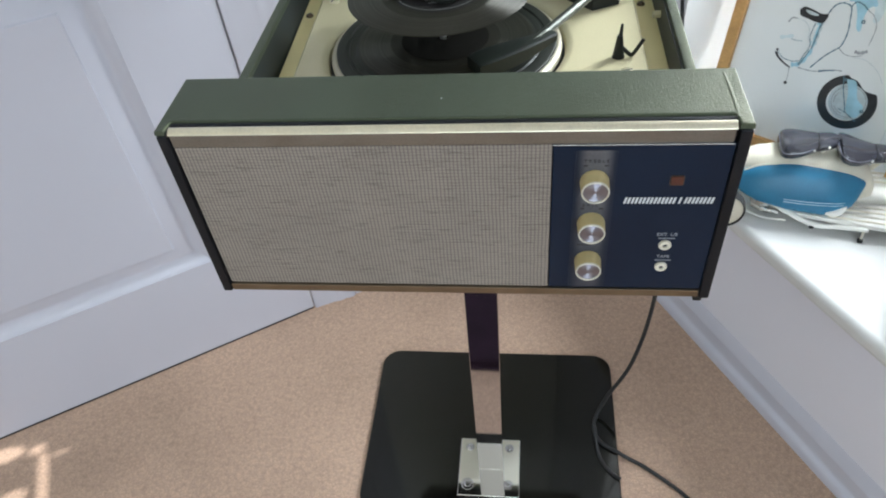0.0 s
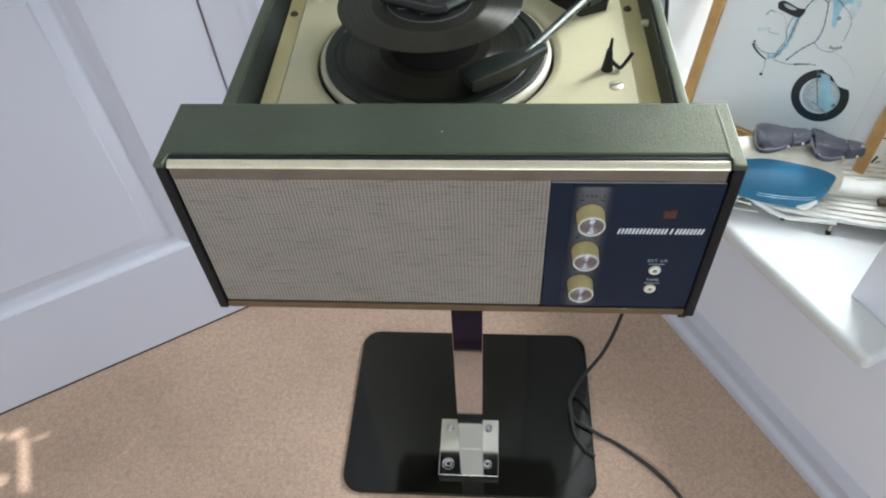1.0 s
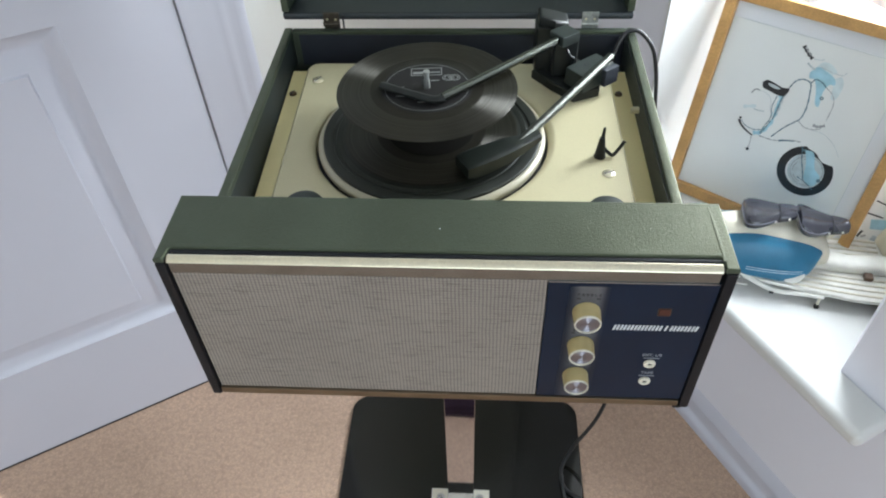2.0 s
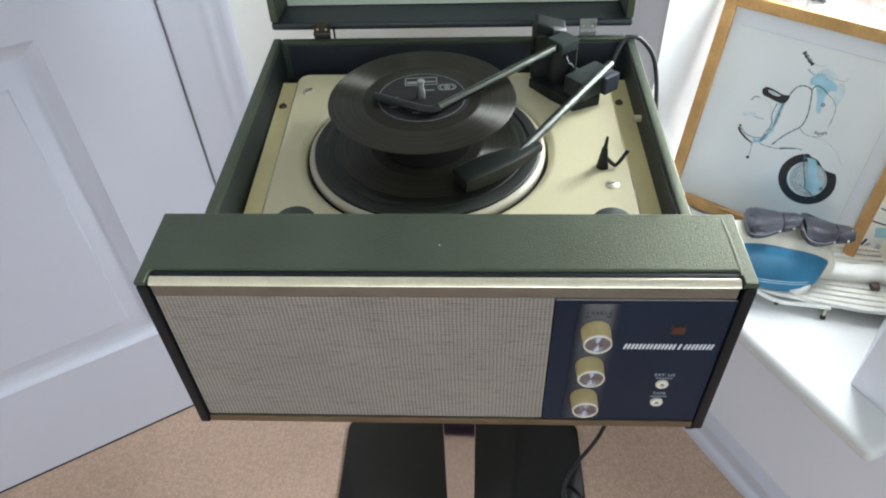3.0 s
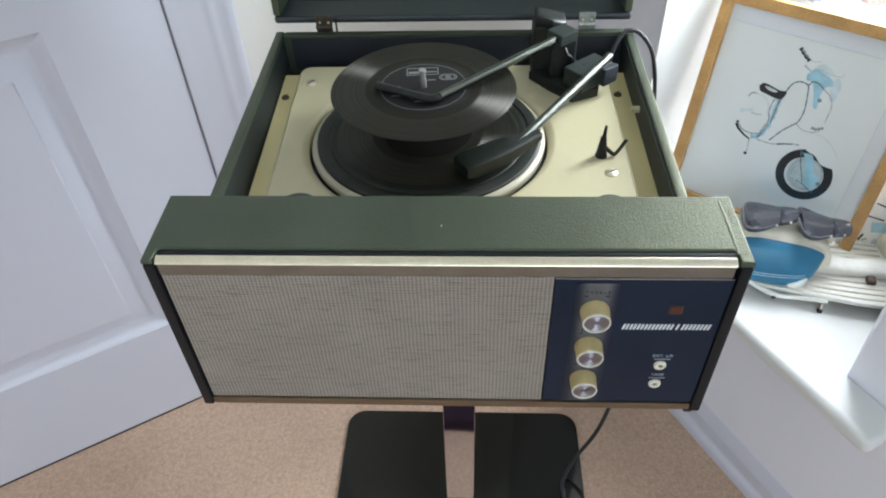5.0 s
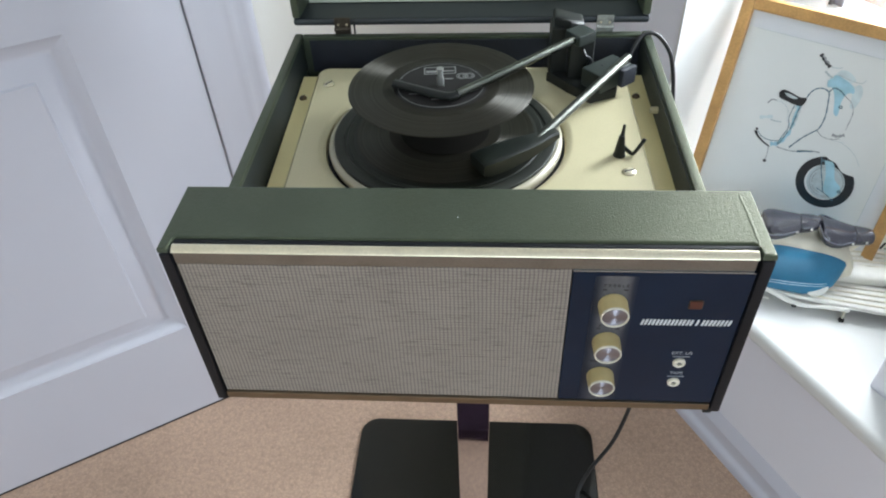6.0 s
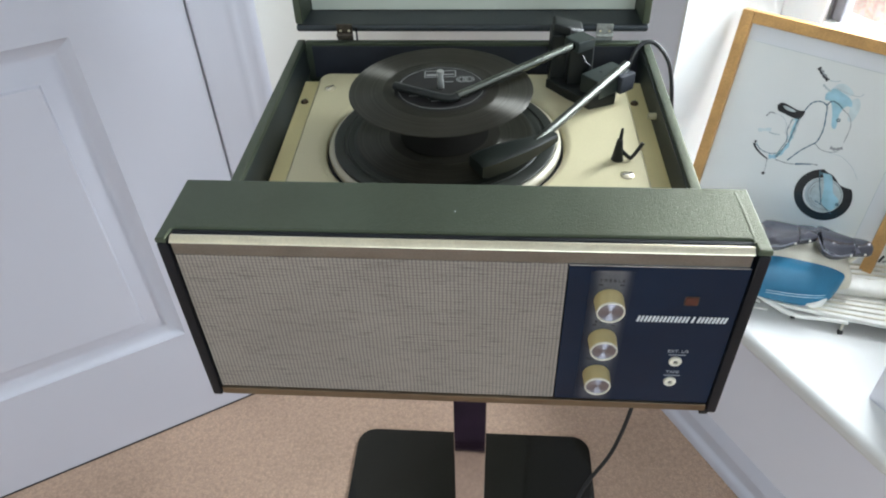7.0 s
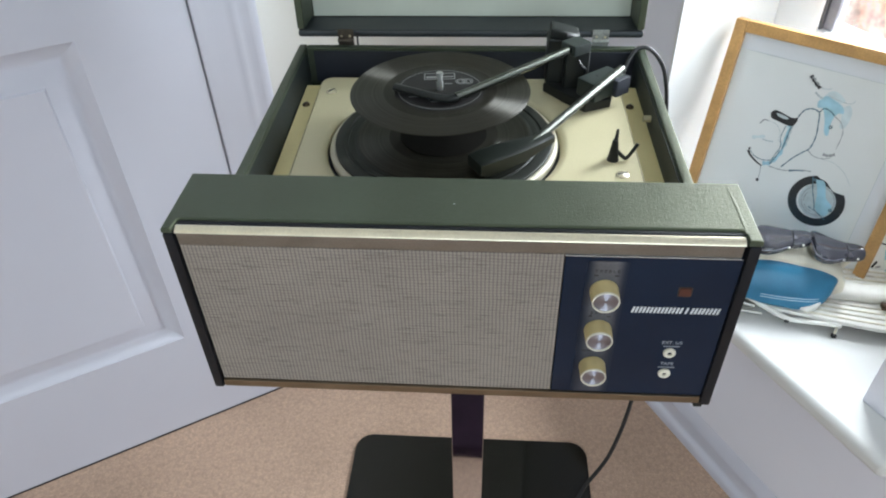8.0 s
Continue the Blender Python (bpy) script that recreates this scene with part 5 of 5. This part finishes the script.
    disc(0.1748, 0.2202, 0.0010, 0.0026, INK_TEAL, "painted_badge", 0.0014, sheet)
    stroke([(0.0759, 0.1721), (0.0936, 0.1790)], 0.0060, INK_FAINT, "painted_side_panel", 0.0007, parent=sheet)
    stroke([(0.0917, 0.1741), (0.0991, 0.1738), (0.1074, 0.1752)], 0.0024, INK_WASH, "painted_script", 0.0010, parent=sheet)
    stroke([(0.0802, 0.1962), (0.0841, 0.2032), (0.0905, 0.2038)], 0.0024, INK_GREY, "painted_tail", parent=sheet)
    stroke([(0.0905, 0.2038), (0.1021, 0.2023), (0.1109, 0.1939), (0.1147, 0.1780)], 0.0009, INK_WASH, "painted_tail", parent=sheet)
    stroke([(0.0768, 0.1512), (0.0824, 0.1446), (0.0932, 0.1380), (0.1039, 0.1340)], 0.0038, INK, "painted_bumper", taper=0.0018, parent=sheet)
    stroke([(0.0800, 0.1515), (0.0898, 0.1448), (0.1035, 0.1436), (0.1138, 0.1473)], 0.0014, INK_TEAL, "painted_floor", parent=sheet)
    disc(0.0782, 0.1544, 0.0001, 0.0019, INK, "painted_peg", 0.0016, sheet)
    stroke([(0.1029, 0.1328), (0.1050, 0.1209), (0.1050, 0.1127)], 0.0012, INK_GREY, "painted_stand", parent=sheet)
    disc(0.1048, 0.1107, 0.0001, 0.0024, INK, "painted_stand_foot", 0.0014, sheet)
    stroke([(0.1142, 0.1371), (0.1320, 0.1374), (0.1463, 0.1410), (0.1595, 0.1469), (0.1728, 0.1492)], 0.0018, INK_GREY, "painted_floor_line", parent=sheet)
    stroke([(0.1433, 0.1402), (0.1534, 0.1443), (0.1636, 0.1468)], 0.0030, INK_TEAL, "painted_floor_line", 0.0016, taper=0.001, parent=sheet)
    stroke([(0.1802, 0.1722), (0.1975, 0.1719), (0.2162, 0.1617), (0.2289, 0.1470)], 0.0008, INK_WASH, "painted_mudguard_line", 0.0020, parent=sheet)


INK_FAINT = material("faintest_blue_wash", (0.68, 0.78, 0.79), 0.35, vary=0.08, scale=90, coat=0.4)
INK_WASH = material("faint_ink_wash", (0.55, 0.62, 0.63), 0.35, vary=0.12, scale=90, coat=0.4)
build_picture()

# ---- tinplate scooter model ----
SU = Vector((0.988, -0.156, 0)).normalized()
MS = basis(Vector((0.4655, 0.4346, SILL_Z)), SU, Vector((-SU.y, SU.x, 0)), Vector((0, 0, 1)))   # x to its front, y to the window
scooter = thing("model_scooter", MS, "blue and cream tinplate model scooter with two black saddles", "model scooter")


def loft(sections, bm=None, n=20, power=2.6):
    """A rounded body through sections (x, y centre, z centre, half width, half height)."""
    b = bmesh.new()
    rings = []
    for x, yc, zc, w, h in sections:
        ring = []
        for k in range(n):
            t = 2 * math.pi * k / n
            c, s = math.cos(t), math.sin(t)
            ring.append(b.verts.new((x, yc + w * math.copysign(abs(c) ** (2 / power), c), zc + h * math.copysign(abs(s) ** (2 / power), s))))
        rings.append(ring)
    for p, q in zip(rings, rings[1:]):
        for k in range(n):
            b.faces.new((p[k], p[(k + 1) % n], q[(k + 1) % n], q[k]))
    b.faces.new(rings[0])
    b.faces.new(rings[-1])
    b.transform(MS)
    return join(bm, b)


def lean(b, s):
    """Tips a side panel so that its upper edge lies nearer the middle."""
    b.transform(MS.inverted())
    for v in b.verts:
        v.co.x += 0.28 * (v.co.z - 0.075) * min(1.0, max(0.0, v.co.x / 0.045))
        v.co.y -= s * 0.42 * (v.co.z - 0.052)
    b.transform(MS)
    return b


def local(b):
    b.transform(MS)
    return b


def wheel(x, y, z, r, name, hub=0.62):
    at = Matrix.Translation((x, y, z)) @ Matrix.Rotation(radians(90), 4, "X")
    w = part(name, local(lathe([(r * hub, -0.006), (r * (1 + hub) / 2, -0.0095), (r, -0.006), (r, 0.006), (r * (1 + hub) / 2, 0.0095), (r * hub, 0.006)], 32, at, cap=False)), TYRE, scooter)
    part("hub", local(lathe([(0, -0.0085), (r * 0.3, -0.0085), (r * hub, -0.006), (r * hub, 0.006), (r * 0.3, 0.0085), (0, 0.0085)], 28, at)), TIN_CREAM, w)


def build_scooter():
    # rear body shell between the side panels
    part("rear_body", loft([(-0.125, 0, 0.050, 0.010, 0.014), (-0.110, 0, 0.058, 0.020, 0.028), (-0.070, 0, 0.064, 0.0265, 0.0340), (-0.010, 0, 0.063, 0.0265, 0.0340), (0.035, 0, 0.058, 0.025, 0.0310), (0.054, 0, 0.052, 0.020, 0.026), (0.066, 0, 0.040, 0.014, 0.016)]), TIN_CREAM, scooter, "cream enamelled rear body")
    for s in (-1, 1):
        sec = [(-0.116, s * 0.028, 0.057, 0.003, 0.005), (-0.106, s * 0.031, 0.058, 0.008, 0.0145), (-0.085, s * 0.034, 0.059, 0.012, 0.0235), (-0.045, s * 0.036, 0.0590, 0.013, 0.0300), (0.000, s * 0.036, 0.0555, 0.012, 0.0300), (0.025, s * 0.034, 0.0535, 0.010, 0.0275), (0.042, s * 0.031, 0.0520, 0.008, 0.0228), (0.050, s * 0.029, 0.0525, 0.005, 0.0180), (0.0535, s * 0.028, 0.0545, 0.002, 0.0120)]
        panel = part("side_panel", lean(loft(sec), s), TIN_BLUE, scooter, "glossy blue enamel side panel")
        rim = lean(local(tube([(x, s * (abs(y) + 0.002), z + h + 0.0002) for x, y, z, w, h in sec[1:]], 0.0011, 8)), s)
        part("rim", rim, TIN_CREAM, panel, "pale rolled edge")
        for z0 in (0.0500, 0.0458):
            b = tube([(-0.052, s * 0.0548, z0 + 0.001), (-0.020, s * 0.0552, z0), (0.010, s * 0.0530, z0 - 0.0005), (0.026, s * 0.0490, z0 - 0.001)], 0.00045, 8)
            part("chrome_flash", local(b), TIN_PALE, panel)
        b = loft([(0.006, s * 0.0470, 0.0305, 0.007, 0.002), (0.017, s * 0.0475, 0.0310, 0.0085, 0.0045), (0.026, s * 0.0455, 0.0335, 0.0075, 0.0050), (0.032, s * 0.0425, 0.0365, 0.004, 0.0035)])
        part("panel_tip", b, TIN_WHITE, panel, "white lower corner")
    # running boards with ribs
    for s in (-1, 1):
        b = prism([(-0.060, s * 0.020), (-0.045, s * 0.046), (0.020, s * 0.056), (0.100, s * 0.066), (0.150, s * 0.066), (0.165, s * 0.050), (0.165, s * 0.012), (0.060, s * 0.012)], 0.018, 0.024, 0.002)
        board = part("running_board", local(b), TIN_WHITE, scooter, "cream ribbed running board")
        for k, v in enumerate((0.024, 0.034, 0.044, 0.054)):
            b = tube([(0.012, s * v * 0.92, 0.0245), (0.060, s * v, 0.0247), (0.110, s * v * 1.06, 0.0247), (0.150, s * v * 1.06, 0.0250)], 0.0016, 8)
            part("rib", local(b), TIN_CREAM if k % 2 else BRASS_DULL, board)
        b = tube([(-0.062, s * 0.038, 0.030), (-0.048, s * 0.044, 0.026), (-0.030, s * 0.050, 0.019), (-0.012, s * 0.055, 0.0135), (0.004, s * 0.058, 0.0125), (0.030, s * 0.060, 0.015), (0.062, s * 0.064, 0.018)], 0.0046, 12, taper=0.0030)
        part("edge_tube", local(b), TIN_WHITE, board)
    part("rubber_stop", local(box(-0.010, -0.003, -0.0605, -0.0535, 0.0065, 0.0125, 0.002)), TYRE, scooter)
    # stand leg
    for s in (-1, 1):
        leg = part("stand_leg", local(tube([(0.060, s * 0.058, 0.018), (0.056, s * 0.068, 0.004)], 0.0018, 8, curved=False)), TIN_CREAM, scooter)
        part("rubber_foot", local(box(0.0525, 0.0590, s * 0.069 - 0.003, s * 0.069 + 0.003, 0.0, 0.0055, 0.001)), TYRE, leg)
    # centre tunnel and leg shield
    part("tunnel", loft([(0.050, 0, 0.032, 0.017, 0.011), (0.100, 0, 0.029, 0.016, 0.008), (0.150, 0, 0.033, 0.016, 0.011)]), TIN_WHITE, scooter)
    b = bmesh.new()
    rows = []
    for k in range(11):
        t = k / 10
        x = 0.150 + 0.020 * t + 0.035 * t * t
        z = 0.020 + 0.140 * t
        w = 0.064 - 0.020 * t ** 2
        rows.append([b.verts.new((x + 0.012 * (1 - abs(q)) + d, q * w, z)) for d in (0, 0.003) for q in (-1, -0.8, -0.5, 0, 0.5, 0.8, 1)])
    for p, q in zip(rows, rows[1:]):
        for o in (0, 7):
            for k in range(6):
                b.faces.new((p[o + k], p[o + k + 1], q[o + k + 1], q[o + k]))
        for k in (0, 6):
            b.faces.new((p[k], p[k + 7], q[k + 7], q[k]))
    for p in (rows[0], rows[-1]):
        for k in range(6):
            b.faces.new((p[k], p[k + 1], p[k + 8], p[k + 7]))
    part("leg_shield", local(b), TIN_CREAM, scooter, "cream enamelled leg shield")
    part("shield_edge", local(tube([(0.149, -0.066, 0.022), (0.166, -0.061, 0.080), (0.196, -0.049, 0.140), (0.206, -0.040, 0.160)], 0.0022, 8)), TIN_WHITE, scooter)
    part("pedal", local(box(0.118, 0.130, -0.030, -0.018, 0.026, 0.034, 0.002)), SADDLE_BROWN, scooter)
    wheel(0.205, 0, 0.026, 0.026, "front_wheel")
    wheel(-0.128, -0.060, 0.0300, 0.030, "rear_wheel", 0.90)
    part("mudguard", loft([(0.165, 0, 0.040, 0.004, 0.006), (0.180, 0, 0.050, 0.014, 0.012), (0.205, 0, 0.056, 0.017, 0.012), (0.232, 0, 0.048, 0.014, 0.012), (0.244, 0, 0.038, 0.004, 0.006)]), TIN_CREAM, scooter)
    part("steering_column", local(tube([(0.178, 0, 0.060), (0.205, 0, 0.185)], 0.007, 12, curved=False)), TIN_CREAM, scooter)
    bar = part("handlebar", local(tube([(0.190, -0.060, 0.188), (0.203, -0.025, 0.190), (0.207, 0, 0.188), (0.203, 0.025, 0.190), (0.190, 0.060, 0.188)], 0.0040, 10)), CHROME, scooter)
    for s in (-1, 1):
        part("grip", local(tube([(0.192, s * 0.056, 0.188), (0.182, s * 0.082, 0.187)], 0.0050, 10, curved=False)), SEAT_BLACK, bar)
    # tail pipe under the body
    part("exhaust", local(tube([(-0.086, -0.030, 0.018), (-0.070, -0.036, 0.015), (-0.050, -0.040, 0.015)], 0.0045, 10)), STEEL, scooter)
    part("engine_casing", loft([(-0.088, -0.026, 0.026, 0.008, 0.008), (-0.072, -0.028, 0.024, 0.012, 0.011), (-0.055, -0.026, 0.026, 0.008, 0.008)]), STEEL, scooter, "dull metal engine casing")
    part("side_brace", local(tube([(-0.092, -0.040, 0.012), (-0.070, -0.046, 0.008), (-0.040, -0.050, 0.010)], 0.0016, 8)), TIN_WHITE, scooter)


def saddle(x, z, length, name, rise, tip=0.0):
    """A sprung saddle: wide back with an upturned edge, dipped middle, narrow blunt nose."""
    def up(t):
        return z + rise * max(0.0, 1 - t / 0.45) ** 2 + 0.002 * t + tip * t

    sec = []
    for t, w, h in ((-0.02, 0.016, 0.006), (0.02, 0.024, 0.0115), (0.10, 0.0280, 0.0135), (0.22, 0.0285, 0.0135), (0.36, 0.0260, 0.0125), (0.50, 0.0215, 0.0112), (0.62, 0.0175, 0.0104), (0.65, 0.0160, 0.0094), (0.68, 0.0168, 0.0100), (0.80, 0.0152, 0.0100), (0.90, 0.0135, 0.0096), (0.97, 0.0110, 0.0080), (1.0, 0.0060, 0.0050)):
        sec.append((x + length * t, 0, up(t), w, h))
    s = part(name, loft(sec, power=2.25, n=40), SEAT_BLACK, scooter, "grey-black leather saddle with chrome studs")
    # Piping lighter than the saddle; its grey also carries the ridge highlight.
    pipe = [(x + length * t, -w * 0.98, up(t) + 0.0025) for t, w in ((0.58, 0.0190), (0.36, 0.0260), (0.15, 0.0285), (0.03, 0.0250))]
    pipe += [(x - length * 0.015, q, up(0) + 0.005) for q in (-0.012, 0.012)] + [(x + length * 0.05, 0.026, up(0.05) + 0.0025)]
    part("piping", local(tube(pipe, 0.0008, 8)), SEAT_SHINE, s)
    for k in (0.58, 0.84):
        w = 0.0186 if k < 0.7 else 0.0144
        part("stud", local(lathe([(0.0019, 0), (0.0015, 0.0010), (0, 0.0015)], 12, Matrix.Translation((x + length * k, -w, up(k) + 0.0005)) @ Matrix.Rotation(radians(90), 4, "X"))), TIN_WHITE, s)
    ring = [(x + length * 0.65, 0.0163 * math.cos(radians(a)), up(0.65) + 0.0097 * math.sin(radians(a))) for a in range(-40, 221, 20)]
    part("strap", local(tube(ring, 0.0009, 8)), EDGE_BLACK, s)
    part("bracket", local(tube([(x + length * 0.85, 0, up(0.85) - 0.006), (x + length * 0.70, 0, z - 0.024)], 0.0036, 8, curved=False)), TIN_CREAM, s)


BRASS_DULL = material("worn_rib", (0.70, 0.67, 0.57), 0.5, vary=0.2, scale=90)
TIN_PALE = material("pale_blue_line", (0.42, 0.58, 0.68), 0.4, vary=0.2, scale=120)
SADDLE_BROWN = material("brown_pedal", (0.10, 0.06, 0.04), 0.6, vary=0.2, scale=90)
SEAT_SHINE = material("grey_highlight_piping", (0.20, 0.205, 0.25), 0.25, vary=0.15, scale=90)
build_scooter()
saddle(-0.066, 0.1015, 0.070, "rear_saddle", 0.003, 0.012)
saddle(0.007, 0.0985, 0.071, "front_saddle", 0.010)

# ---- printed card leaning behind the model ----
CU = Vector((0.93, -0.37, 0)).normalized()
CV = Vector((0.37 * 0.30, 0.93 * 0.30, 1)).normalized()
MC = basis(Vector((0.598, 0.476, SILL_Z + 0.0005)), CU, CV, CU.cross(CV))
card = thing("printed_card", MC, "white card with pale blue and black print leaning on the sill", "card")
part("sheet", box(-0.009, 0.10, 0, 0.13, -0.0012, 0, m=MC), PAPER, card)
for x0, x1, y0, y1, turn, mat in ((-0.002, 0.024, 0.0640, 0.0662, -6, INK), (0.011, 0.034, 0.0440, 0.0600, 12, INK_CYAN), (0.001, 0.0042, 0.0250, 0.0370, -20, INK), (0.0050, 0.0120, 0.0270, 0.0300, 30, INK_GREY), (0.0020, 0.0100, 0.0190, 0.0212, 18, INK),
                                  (-0.005, 0.022, 0.0070, 0.0085, -14, INK_GREY), (0.018, 0.050, 0.0140, 0.0300, -14, INK_WASH), (0.006, 0.040, 0.0830, 0.0850, -14, INK), (0.030, 0.070, 0.0950, 0.1080, -14, INK_CYAN)):
    mid = Matrix.Translation(((x0 + x1) / 2, (y0 + y1) / 2, 0))
    part("print_mark", box(x0, x1, y0, y1, 0.0, 0.0004, m=MC @ mid @ Matrix.Rotation(radians(turn), 4, "Z") @ mid.inverted()), mat, card)
